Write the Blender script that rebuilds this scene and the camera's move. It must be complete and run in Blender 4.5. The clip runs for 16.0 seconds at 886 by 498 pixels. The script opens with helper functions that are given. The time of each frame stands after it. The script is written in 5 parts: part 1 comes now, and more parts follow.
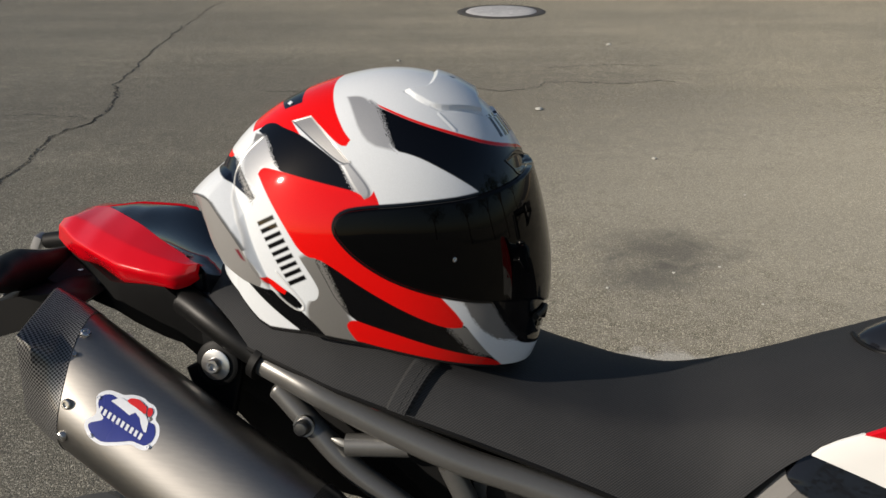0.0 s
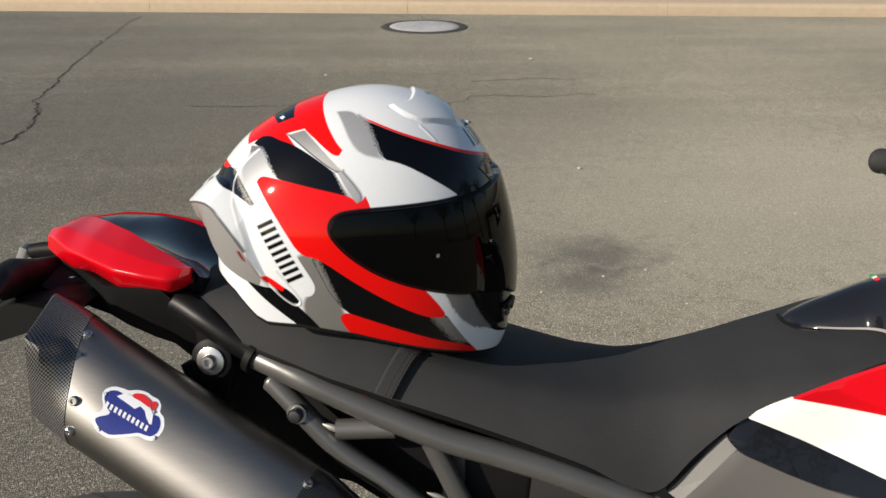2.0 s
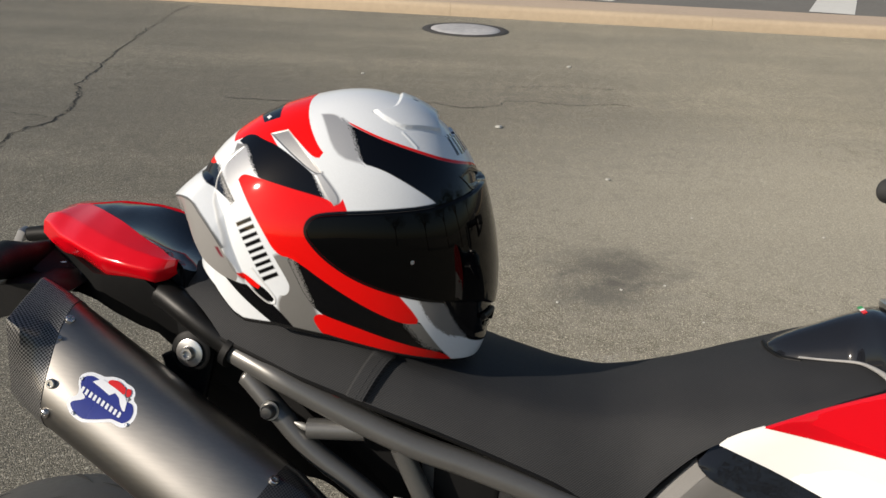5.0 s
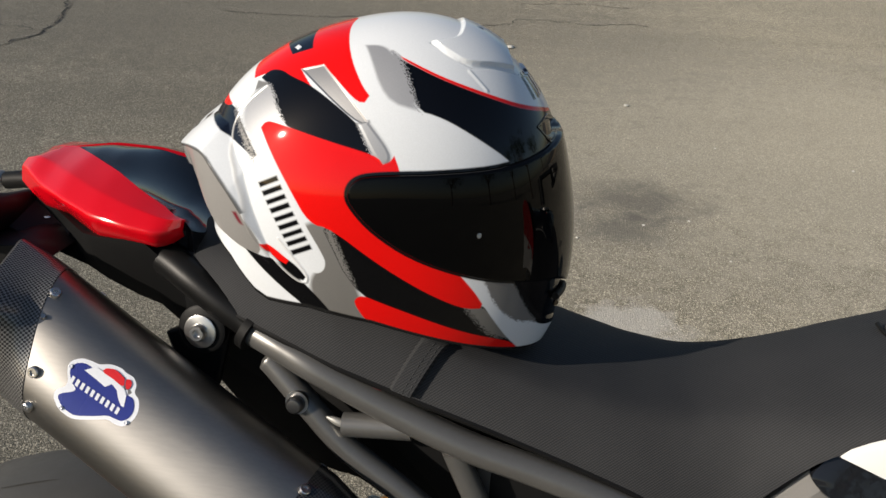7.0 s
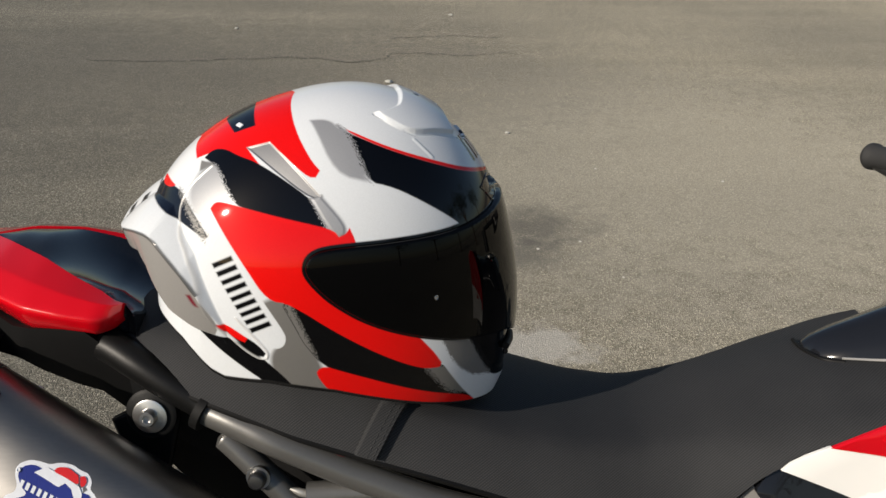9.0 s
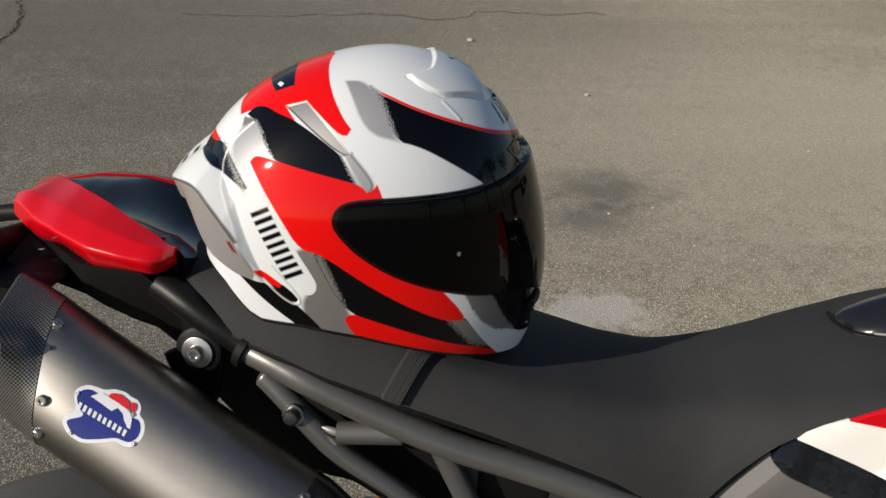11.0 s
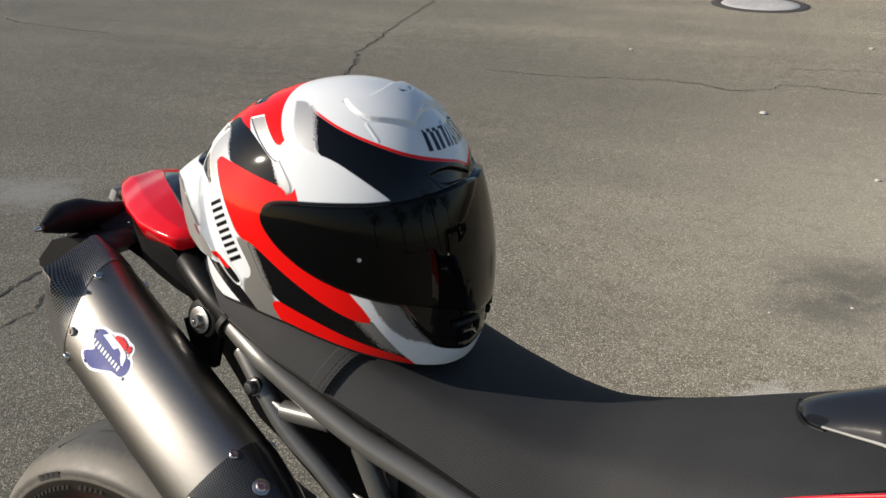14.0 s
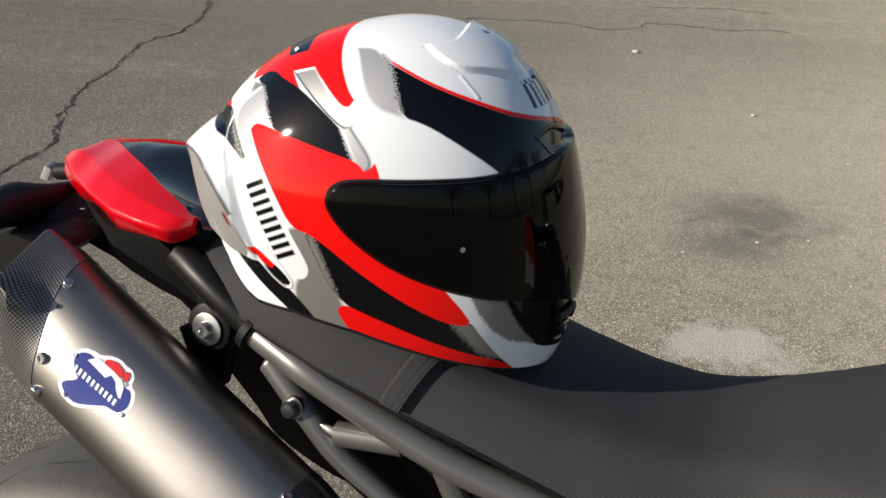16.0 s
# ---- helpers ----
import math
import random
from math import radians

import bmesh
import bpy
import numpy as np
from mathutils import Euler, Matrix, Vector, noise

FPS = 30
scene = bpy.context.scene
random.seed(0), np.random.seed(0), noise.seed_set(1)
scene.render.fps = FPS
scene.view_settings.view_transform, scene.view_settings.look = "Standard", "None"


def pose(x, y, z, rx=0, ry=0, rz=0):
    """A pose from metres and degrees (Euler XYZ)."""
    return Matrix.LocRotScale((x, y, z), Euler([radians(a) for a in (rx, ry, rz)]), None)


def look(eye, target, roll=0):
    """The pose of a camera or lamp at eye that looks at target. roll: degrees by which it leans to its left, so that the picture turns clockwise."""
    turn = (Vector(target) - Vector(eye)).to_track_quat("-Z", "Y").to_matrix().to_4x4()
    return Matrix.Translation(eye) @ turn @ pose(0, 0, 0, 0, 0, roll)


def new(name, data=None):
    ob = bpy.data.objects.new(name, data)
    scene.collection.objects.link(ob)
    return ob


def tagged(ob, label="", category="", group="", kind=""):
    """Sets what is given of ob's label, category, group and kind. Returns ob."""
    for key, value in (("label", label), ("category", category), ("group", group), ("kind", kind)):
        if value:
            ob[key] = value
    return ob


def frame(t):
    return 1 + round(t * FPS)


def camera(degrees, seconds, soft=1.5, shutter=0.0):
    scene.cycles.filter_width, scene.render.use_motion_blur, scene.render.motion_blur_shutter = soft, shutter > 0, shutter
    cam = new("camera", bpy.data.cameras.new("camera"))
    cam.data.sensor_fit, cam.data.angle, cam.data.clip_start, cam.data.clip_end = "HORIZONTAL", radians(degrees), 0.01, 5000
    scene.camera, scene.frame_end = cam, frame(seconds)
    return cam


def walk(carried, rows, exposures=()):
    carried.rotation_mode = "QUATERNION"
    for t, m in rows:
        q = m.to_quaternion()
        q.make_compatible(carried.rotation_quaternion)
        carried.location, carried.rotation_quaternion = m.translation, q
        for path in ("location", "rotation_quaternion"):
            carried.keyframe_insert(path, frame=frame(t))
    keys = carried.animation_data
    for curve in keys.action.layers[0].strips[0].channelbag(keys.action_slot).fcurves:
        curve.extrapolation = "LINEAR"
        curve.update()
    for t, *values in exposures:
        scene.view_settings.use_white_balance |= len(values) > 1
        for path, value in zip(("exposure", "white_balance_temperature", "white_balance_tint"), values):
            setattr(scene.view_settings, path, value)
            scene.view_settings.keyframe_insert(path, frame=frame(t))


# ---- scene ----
cam = camera(55.6, 16.0)
PATH = [
    (0, (0.021, -0.003, 1.375), (-0.004, 1.818, 0.549), -0.7),
    (0.5, (0.052, -0.108, 1.394), (-0.018, 1.704, 0.549), -1.0),
    (1, (0.075, -0.174, 1.392), (-0.046, 1.621, 0.518), -1.6),
    (1.5, (0.057, -0.162, 1.402), (0.048, 1.65, 0.556), -0.6),
    (2, (-0.038, -0.089, 1.398), (0.119, 1.738, 0.6), 0.3),
    (2.5, (-0.08, -0.068, 1.401), (0.155, 1.758, 0.62), 1.5),
    (3, (-0.052, -0.087, 1.398), (0.175, 1.735, 0.605), 2.7),
    (3.5, (0.032, -0.151, 1.402), (0.182, 1.675, 0.599), 2.4),
    (4, (0.085, -0.174, 1.404), (0.159, 1.662, 0.616), 2.0),
    (4.5, (0.076, -0.156, 1.411), (0.133, 1.687, 0.637), 2.1),
    (4.7, (0.054, -0.131, 1.409), (0.118, 1.71, 0.631), 2.2),
    (6.8, (-0.039, 0.068, 1.378), (0.1, 1.817, 0.418), 5.0),
    (7, (-0.037, 0.078, 1.373), (0.055, 1.827, 0.406), 3.7),
    (7.5, (-0.068, 0.105, 1.387), (0.1, 1.856, 0.434), 1.4),
    (8, (-0.1, 0.082, 1.392), (0.269, 1.822, 0.477), 2.0),
    (8.5, (-0.107, 0.077, 1.403), (0.302, 1.816, 0.504), 2.8),
    (9, (-0.096, 0.082, 1.403), (0.268, 1.834, 0.51), 2.9),
    (9.2, (-0.096, 0.085, 1.398), (0.242, 1.834, 0.488), 2.6),
    (11.3, (-0.026, 0.023, 1.42), (0.055, 1.756, 0.424), 1.9),
    (11.5, (0.011, 0.003, 1.416), (0.015, 1.731, 0.41), 1.3),
    (12, (0.058, -0.017, 1.41), (-0.049, 1.687, 0.369), 0.3),
    (12.5, (0.077, 0.015, 1.402), (-0.035, 1.707, 0.342), 0.8),
    (13, (0.226, 0.032, 1.409), (-0.099, 1.737, 0.415), 0.7),
    (13.5, (0.304, 0.026, 1.417), (-0.226, 1.735, 0.523), -0.0),
    (14, (0.331, 0.013, 1.417), (-0.255, 1.718, 0.552), -0.3),
    (14.5, (0.34, 0.003, 1.414), (-0.265, 1.707, 0.558), -0.4),
    (15, (0.333, 0.002, 1.398), (-0.263, 1.692, 0.51), -1.0),
    (15.5, (0.262, 0.03, 1.376), (-0.249, 1.719, 0.434), -1.5),
    (16, (0.076, 0.114, 1.371), (-0.141, 1.847, 0.396), 1.8),
]
walk(cam, [(t, look(eye, target, roll)) for t, eye, target, roll in PATH], [(0.0, 0.08), (1.5, 0.35), (2.5, 0.18), (4.0, 0.18), (4.5, 0.23), (7.0, 0.23), (8.5, 0.08), (9.2, 0.08), (11.3, 0.03), (11.6, 0.09), (12.0, 0.47), (14.5, 0.51), (15.4, 0.61), (16.0, 0.51)])

# ---------------------------------------------------------------- world and sun
SUN_AZ, SUN_EL = -154.0, 27.0
world = bpy.data.worlds.new("sky")
scene.world = world
world.use_nodes = True
wn = world.node_tree
wn.nodes.clear()
sky = wn.nodes.new("ShaderNodeTexSky")
sky.sky_type = "NISHITA"
sky.sun_disc = False
sky.sun_elevation = radians(SUN_EL)
sky.sun_rotation = radians(90 - SUN_AZ)
back = wn.nodes.new("ShaderNodeBackground")
back.inputs["Strength"].default_value = 0.087
wout = wn.nodes.new("ShaderNodeOutputWorld")
wn.links.new(sky.outputs[0], back.inputs[0])
wn.links.new(back.outputs[0], wout.inputs[0])

sun_data = bpy.data.lights.new("sun", "SUN")
sun_data.energy, sun_data.angle, sun_data.color = 4.8, radians(0.55), (1.0, 0.895, 0.765)
sun = new("sun", sun_data)
sun_from = Vector((math.cos(radians(SUN_AZ)) * math.cos(radians(SUN_EL)), math.sin(radians(SUN_AZ)) * math.cos(radians(SUN_EL)), math.sin(radians(SUN_EL))))
sun.matrix_world = look(sun_from * 30, (0, 0, 0))


# ---------------------------------------------------------------- materials
class Mat:
    """A node material with short helpers."""

    def __init__(self, name, colour=(0.5, 0.5, 0.5), rough=0.5, metal=0.0, coat=0.0, spec=0.5):
        self.m = bpy.data.materials.new(name)
        self.m.use_nodes = True
        self.t = self.m.node_tree
        self.b = self.t.nodes["Principled BSDF"]
        self.set("Base Color", (*colour, 1))
        self.set("Roughness", rough)
        self.set("Metallic", metal)
        self.set("Coat Weight", coat)
        self.set("Coat Roughness", 0.03)
        self.set("Specular IOR Level", spec)

    def set(self, key, value):
        self.b.inputs[key].default_value = value

    def node(self, kind, **props):
        n = self.t.nodes.new(kind)
        for k, v in props.items():
            n.inputs[k].default_value = v
        return n

    def link(self, a, b):
        self.t.links.new(a, b)

    def coords(self, scale=1.0, kind="Object"):
        c = self.t.nodes.new("ShaderNodeTexCoord")
        m = self.t.nodes.new("ShaderNodeMapping")
        m.inputs["Scale"].default_value = (scale, scale, scale) if not isinstance(scale, tuple) else scale
        self.link(c.outputs[kind], m.inputs[0])
        return m.outputs[0]

    def noise(self, scale, detail=4.0, rough=0.6, vec=None):
        n = self.t.nodes.new("ShaderNodeTexNoise")
        n.inputs["Scale"].default_value, n.inputs["Detail"].default_value, n.inputs["Roughness"].default_value = scale, detail, rough
        self.link(vec or self.coords(), n.inputs["Vector"])
        return n.outputs["Fac"]

    def ramp(self, fac, *stops):
        r = self.t.nodes.new("ShaderNodeValToRGB")
        while len(r.color_ramp.elements) < len(stops):
            r.color_ramp.elements.new(0.5)
        for e, (p, c) in zip(r.color_ramp.elements, stops):
            e.position, e.color = p, (*c, 1) if isinstance(c, tuple) else (c, c, c, 1)
        self.link(fac, r.inputs[0])
        return r.outputs[0]

    def mix(self, fac, a, b, mode="MIX"):
        n = self.t.nodes.new("ShaderNodeMix")
        n.data_type, n.blend_type = "RGBA", mode
        for sock, val in ((n.inputs[0], fac), (n.inputs[6], a), (n.inputs[7], b)):
            if isinstance(val, (int, float)):
                sock.default_value = val
            elif isinstance(val, tuple):
                sock.default_value = (*val, 1)
            else:
                self.link(val, sock)
        return n.outputs[2]

    def math(self, op, a, b=0.0, clamp=False):
        n = self.t.nodes.new("ShaderNodeMath")
        n.operation, n.use_clamp = op, clamp
        for sock, val in ((n.inputs[0], a), (n.inputs[1], b)):
            if isinstance(val, (int, float)):
                sock.default_value = val
            else:
                self.link(val, sock)
        return n.outputs[0]

    def bump(self, height, strength=0.3, distance=0.001):
        n = self.t.nodes.new("ShaderNodeBump")
        n.inputs["Strength"].default_value, n.inputs["Distance"].default_value = strength, distance
        self.link(height, n.inputs["Height"])
        self.link(n.outputs[0], self.b.inputs["Normal"])
        return self

    def colour(self, out):
        self.link(out, self.b.inputs["Base Color"])
        return self

    def rough(self, out):
        self.link(out, self.b.inputs["Roughness"])
        return self


def worn(name, colour, rough, metal=0.0, coat=0.0, spread=0.12, grain=220.0, bump=0.05, spec=0.5):
    """A plain surface with faint large stains, fine grain and uneven gloss."""
    m = Mat(name, colour, rough, metal, coat, spec)
    big, fine = m.noise(7.0, 3.0), m.noise(grain, 3.0)
    dark = tuple(c * (1 - spread) for c in colour)
    light = tuple(min(1, c * (1 + spread)) for c in colour)
    m.colour(m.mix(0.25, m.ramp(big, (0.3, dark), (0.7, light)), m.ramp(fine, (0.3, dark), (0.7, light))))
    m.rough(m.ramp(big, (0.25, max(0.0, rough * 0.8)), (0.75, min(1, rough * 1.25))))
    if bump:
        m.bump(fine, bump, 0.0006)
    return m.m


def asphalt_material():
    m = Mat("asphalt", (0.190, 0.181, 0.151), 0.85, spec=0.35)
    m.set("Diffuse Roughness", 1.0)
    p = m.coords()
    vor = m.t.nodes.new("ShaderNodeTexVoronoi")
    vor.inputs["Scale"].default_value = 300.0
    m.link(p, vor.inputs["Vector"])
    pick = m.t.nodes.new("ShaderNodeSeparateColor")
    m.link(vor.outputs["Color"], pick.inputs[0])
    stone = m.ramp(pick.outputs[0], (0.0, (0.060, 0.057, 0.048)), (0.32, (0.122, 0.115, 0.096)), (0.66, (0.210, 0.198, 0.163)), (0.86, (0.33, 0.31, 0.257)), (1.0, (0.62, 0.59, 0.50)))
    fine = m.noise(260.0, 2.0, 0.6, p)
    mid = m.noise(9.0, 5.0, 0.62, p)
    wide = m.noise(0.55, 4.0, 0.55, p)
    streak = m.noise(1.0, 3.0, 0.5, m.coords((0.25, 2.2, 1.0)))
    c = m.mix(0.15, stone, m.ramp(fine, (0.36, (0.070, 0.066, 0.056)), (0.70, (0.40, 0.376, 0.304))))
    chip = m.t.nodes.new("ShaderNodeTexVoronoi")
    chip.inputs["Scale"].default_value = 130.0
    m.link(p, chip.inputs["Vector"])
    sep = m.t.nodes.new("ShaderNodeSeparateColor")
    m.link(chip.outputs["Color"], sep.inputs[0])
    near = m.math("LESS_THAN", chip.outputs["Distance"], m.math("MULTIPLY", sep.outputs[1], 0.42))
    c = m.mix(m.math("MULTIPLY", m.math("MULTIPLY", m.math("GREATER_THAN", sep.outputs[0], 0.77), near), 0.75), c, (0.54, 0.51, 0.43))
    c = m.mix(m.math("MULTIPLY", m.math("MULTIPLY", m.math("LESS_THAN", sep.outputs[0], 0.20), near), 0.8), c, (0.045, 0.043, 0.038))
    grit = m.t.nodes.new("ShaderNodeTexVoronoi")
    grit.inputs["Scale"].default_value = 62.0
    m.link(p, grit.inputs["Vector"])
    cell = m.t.nodes.new("ShaderNodeSeparateColor")
    m.link(grit.outputs["Color"], cell.inputs[0])
    lone = m.math("LESS_THAN", grit.outputs["Distance"], m.math("MULTIPLY", cell.outputs[1], 0.30))
    c = m.mix(m.math("MULTIPLY", m.math("MULTIPLY", m.math("GREATER_THAN", cell.outputs[0], 0.86), lone), 0.75), c, (0.55, 0.53, 0.46))
    c = m.mix(m.math("MULTIPLY", m.math("MULTIPLY", m.math("LESS_THAN", cell.outputs[0], 0.10), lone), 0.6), c, (0.06, 0.057, 0.05))
    c = m.mix(0.14, c, m.ramp(mid, (0.25, (0.139, 0.131, 0.108)), (0.75, (0.248, 0.234, 0.189))))
    c = m.mix(0.8, c, m.ramp(wide, (0.3, (0.80, 0.79, 0.755)), (0.7, (1.17, 1.14, 1.05))), "MULTIPLY")
    c = m.mix(0.7, c, m.ramp(streak, (0.3, (0.82, 0.82, 0.82)), (0.7, (1.1, 1.1, 1.1))), "MULTIPLY")

    def stain(cx, cy, rx, ry, colour, most, edge=0.45):
        nonlocal c
        loc = m.t.nodes.new("ShaderNodeMapping")
        loc.inputs["Location"].default_value = (-cx / rx, -cy / ry, 0)
        loc.inputs["Scale"].default_value = (1 / rx, 1 / ry, 0)
        m.link(p, loc.inputs[0])
        length = m.t.nodes.new("ShaderNodeVectorMath")
        length.operation = "LENGTH"
        m.link(loc.outputs[0], length.inputs[0])
        d = m.math("ADD", length.outputs["Value"], m.math("MULTIPLY", m.math("SUBTRACT", m.noise(9.0, 6.0, 0.72, p), 0.5), 2.2))
        fac = m.math("MULTIPLY", m.math("SUBTRACT", 1.0, m.math("DIVIDE", d, 1.0), True), most / edge, True)
        c = m.mix(m.math("MINIMUM", fac, most), c, colour)

    stain(1.7, 3.7, 2.3, 2.2, (0.33, 0.312, 0.258), 0.42, 0.6)
    stain(-0.9, 5.4, 3.4, 1.8, (0.10, 0.094, 0.080), 0.42, 0.6)
    stain(0.86, 3.00, 0.33, 0.26, (0.050, 0.048, 0.046), 0.62, 0.75)
    stain(0.74, 2.76, 0.27, 0.17, (0.065, 0.063, 0.058), 0.55, 0.80)
    stain(0.635, 2.14, 0.19, 0.15, (0.40, 0.395, 0.375), 0.58)
    stain(-2.62, 2.78, 0.36, 0.26, (0.36, 0.35, 0.325), 0.65, 0.8)
    stain(-0.85, 1.05, 0.10, 0.07, (0.06, 0.058, 0.052), 0.6)
    m.colour(c)
    hgt = m.math("ADD", m.math("MULTIPLY", vor.outputs["Distance"], -0.6), m.math("MULTIPLY", fine, 0.7))
    m.bump(hgt, 1.0, 0.0034)
    return m.m


def concrete_material(name, colour, spread=0.2):
    m = Mat(name, colour, 0.9, spec=0.3)
    a, b_, c_ = m.noise(1.2, 5.0), m.noise(14.0, 4.0), m.noise(130.0, 3.0)
    lo, hi = tuple(v * (1 - spread) for v in colour), tuple(v * (1 + spread) for v in colour)
    c = m.mix(0.5, m.ramp(a, (0.3, lo), (0.7, hi)), m.ramp(b_, (0.3, lo), (0.7, hi)))
    c = m.mix(0.25, c, m.ramp(c_, (0.3, lo), (0.7, hi)))
    m.colour(c)
    m.bump(c_, 0.4, 0.003)
    return m.m


def gloss_material(name, colour, rough=0.12, coat=0.7):
    m = Mat(name, colour, rough, 0.0, coat, 0.08)
    big = m.noise(5.0, 3.0)
    m.colour(m.ramp(big, (0.3, tuple(c * 0.93 for c in colour)), (0.7, colour)))
    dust = m.noise(90.0, 4.0, 0.7)
    m.link(m.ramp(dust, (0.5, 0.02), (0.8, 0.10)), m.b.inputs["Coat Roughness"])
    return m.m


def seat_material():
    """Black seat vinyl with a fine twill of raised threads."""
    m = Mat("seat_vinyl", (0.028, 0.027, 0.027), 0.55, spec=0.07)
    sep = m.t.nodes.new("ShaderNodeSeparateXYZ")
    m.link(m.coords(), sep.inputs[0])
    cloth = m.t.nodes.new("ShaderNodeCombineXYZ")
    m.link(sep.outputs[0], cloth.inputs[0])
    m.link(m.math("ADD", sep.outputs[1], sep.outputs[2]), cloth.inputs[1])
    threads = []
    for turn, scale in ((0.75, 130.0), (-0.75, 130.0)):
        rot = m.t.nodes.new("ShaderNodeMapping")
        rot.inputs["Rotation"].default_value = (0, 0, turn)
        m.link(cloth.outputs[0], rot.inputs[0])
        w = m.t.nodes.new("ShaderNodeTexWave")
        w.wave_type, w.bands_direction = "BANDS", "X"
        w.inputs["Scale"].default_value = scale
        m.link(rot.outputs[0], w.inputs[0])
        threads.append(w.outputs["Fac"])
    weave = m.math("MULTIPLY", threads[0], m.math("ADD", m.math("MULTIPLY", threads[1], 0.5), 0.5))
    big = m.noise(9.0, 4.0)
    c = m.ramp(weave, (0.0, (0.019, 0.0195, 0.0205)), (0.8, (0.044, 0.045, 0.0475)))
    c = m.mix(0.30, c, m.ramp(big, (0.3, (0.025, 0.0255, 0.027)), (0.7, (0.048, 0.049, 0.051))))
    m.colour(c)
    m.rough(m.ramp(big, (0.3, 0.58), (0.7, 0.72)))
    m.bump(m.math("ADD", weave, m.math("MULTIPLY", m.noise(700.0, 2.0), 0.4)), 0.32, 0.0006)
    return m.m


def carbon_material(name, light):
    """Clear-coated twill: threads that run two ways, laid out along the silencer."""
    m = Mat(name, (0.02, 0.02, 0.021), 0.35, 0.35, 0.6)
    uvn = m.t.nodes.new("ShaderNodeUVMap")
    turn = m.t.nodes.new("ShaderNodeMapping")
    turn.inputs["Rotation"].default_value = (0, 0, 0.55)
    m.link(uvn.outputs[0], turn.inputs[0])
    ch = m.t.nodes.new("ShaderNodeTexChecker")
    ch.inputs["Scale"].default_value = 560.0
    ch.inputs["Color1"].default_value = (0.002, 0.002, 0.0024, 1)
    ch.inputs["Color2"].default_value = (light, light * 0.98, light * 0.95, 1)
    m.link(turn.outputs[0], ch.inputs[0])
    m.colour(m.mix(0.25, ch.outputs[0], m.ramp(m.noise(40.0, 3.0), (0.3, 0.004), (0.7, 0.012))))
    m.rough(m.ramp(ch.outputs["Fac"], (0.0, 0.45), (1.0, 0.28)))
    m.bump(ch.outputs["Fac"], 0.2, 0.0003)
    return m.m


def titanium_material():
    m = Mat("titanium", (0.42, 0.40, 0.37), 0.29, 1.0)
    streak = m.noise(1.0, 4.0, 0.6, m.coords((30.0, 420.0, 420.0)))
    big = m.noise(10.0, 3.0)
    c = m.ramp(streak, (0.3, (0.240, 0.232, 0.219)), (0.7, (0.278, 0.267, 0.251)))
    c = m.mix(0.4, c, m.ramp(big, (0.35, (0.225, 0.217, 0.206)), (0.7, (0.283, 0.269, 0.251))))
    m.colour(c)
    m.rough(m.ramp(big, (0.3, 0.46), (0.7, 0.51)))
    m.bump(streak, 0.012, 0.0003)
    way = m.t.nodes.new("ShaderNodeTangent")
    way.direction_type, way.uv_map = "UV_MAP", "cloth"
    m.link(way.outputs[0], m.b.inputs["Tangent"])
    m.b.inputs["Anisotropic"].default_value = 0.6
    return m.m


def tyre_material():
    """Worn rubber: pale scrubbed tread, a scuffed band at its edge and a brown-black sidewall."""
    m = Mat("tyre_rubber", (0.03, 0.03, 0.03), 0.6, spec=0.3)
    big, fine, mid = m.noise(10.0, 4.0), m.noise(300.0, 2.0), m.noise(70.0, 5.0, 0.7)
    side = m.ramp(mid, (0.35, (0.013, 0.010, 0.008)), (0.7, (0.024, 0.019, 0.015)))
    sep = m.t.nodes.new("ShaderNodeSeparateXYZ")
    m.link(m.coords(), sep.inputs[0])
    dx, dz = m.math("ADD", sep.outputs[0], 0.42), m.math("SUBTRACT", sep.outputs[2], 0.318)
    r = m.math("MULTIPLY", m.math("SQRT", m.math("ADD", m.math("MULTIPLY", dx, dx), m.math("MULTIPLY", dz, dz))), 3.0)
    ragged = m.math("ADD", r, m.math("MULTIPLY", m.math("SUBTRACT", mid, 0.5), 0.034))
    tan, scuff, grey = (0.120, 0.111, 0.096), (0.050, 0.047, 0.042), (0.062, 0.060, 0.056)
    c = m.ramp(ragged, (0.826, tan), (0.836, scuff), (0.850, scuff), (0.866, tan), (0.905, tan), (0.932, grey))
    c = m.mix(0.8, c, m.ramp(big, (0.3, 0.82), (0.7, 1.10)), "MULTIPLY")
    c = m.mix(m.ramp(r, (0.810, 0.0), (0.814, 1.0)), side, c)
    m.colour(c)
    m.rough(m.ramp(mid, (0.3, 0.46), (0.7, 0.58)))
    m.bump(fine, 0.15, 0.0006)
    return m.m


def helmet_paint_material():
    """Lacquered graphics, held as the shell's own paint colours, over a faint metallic flake."""
    m = Mat("helmet_paint", (0.6, 0.6, 0.6), 0.5, 0.0, 0.7, 0.0)
    m.set("Coat Roughness", 0.05)
    a = m.t.nodes.new("ShaderNodeVertexColor")
    a.layer_name = "paint"
    m.link(a.outputs["Alpha"], m.b.inputs["Metallic"])
    flake = m.noise(900.0, 1.0, 0.5)
    m.colour(m.mix(0.22, a.outputs[0], m.ramp(flake, (0.35, 0.9), (0.65, 1.08)), "MULTIPLY"))
    return m.m


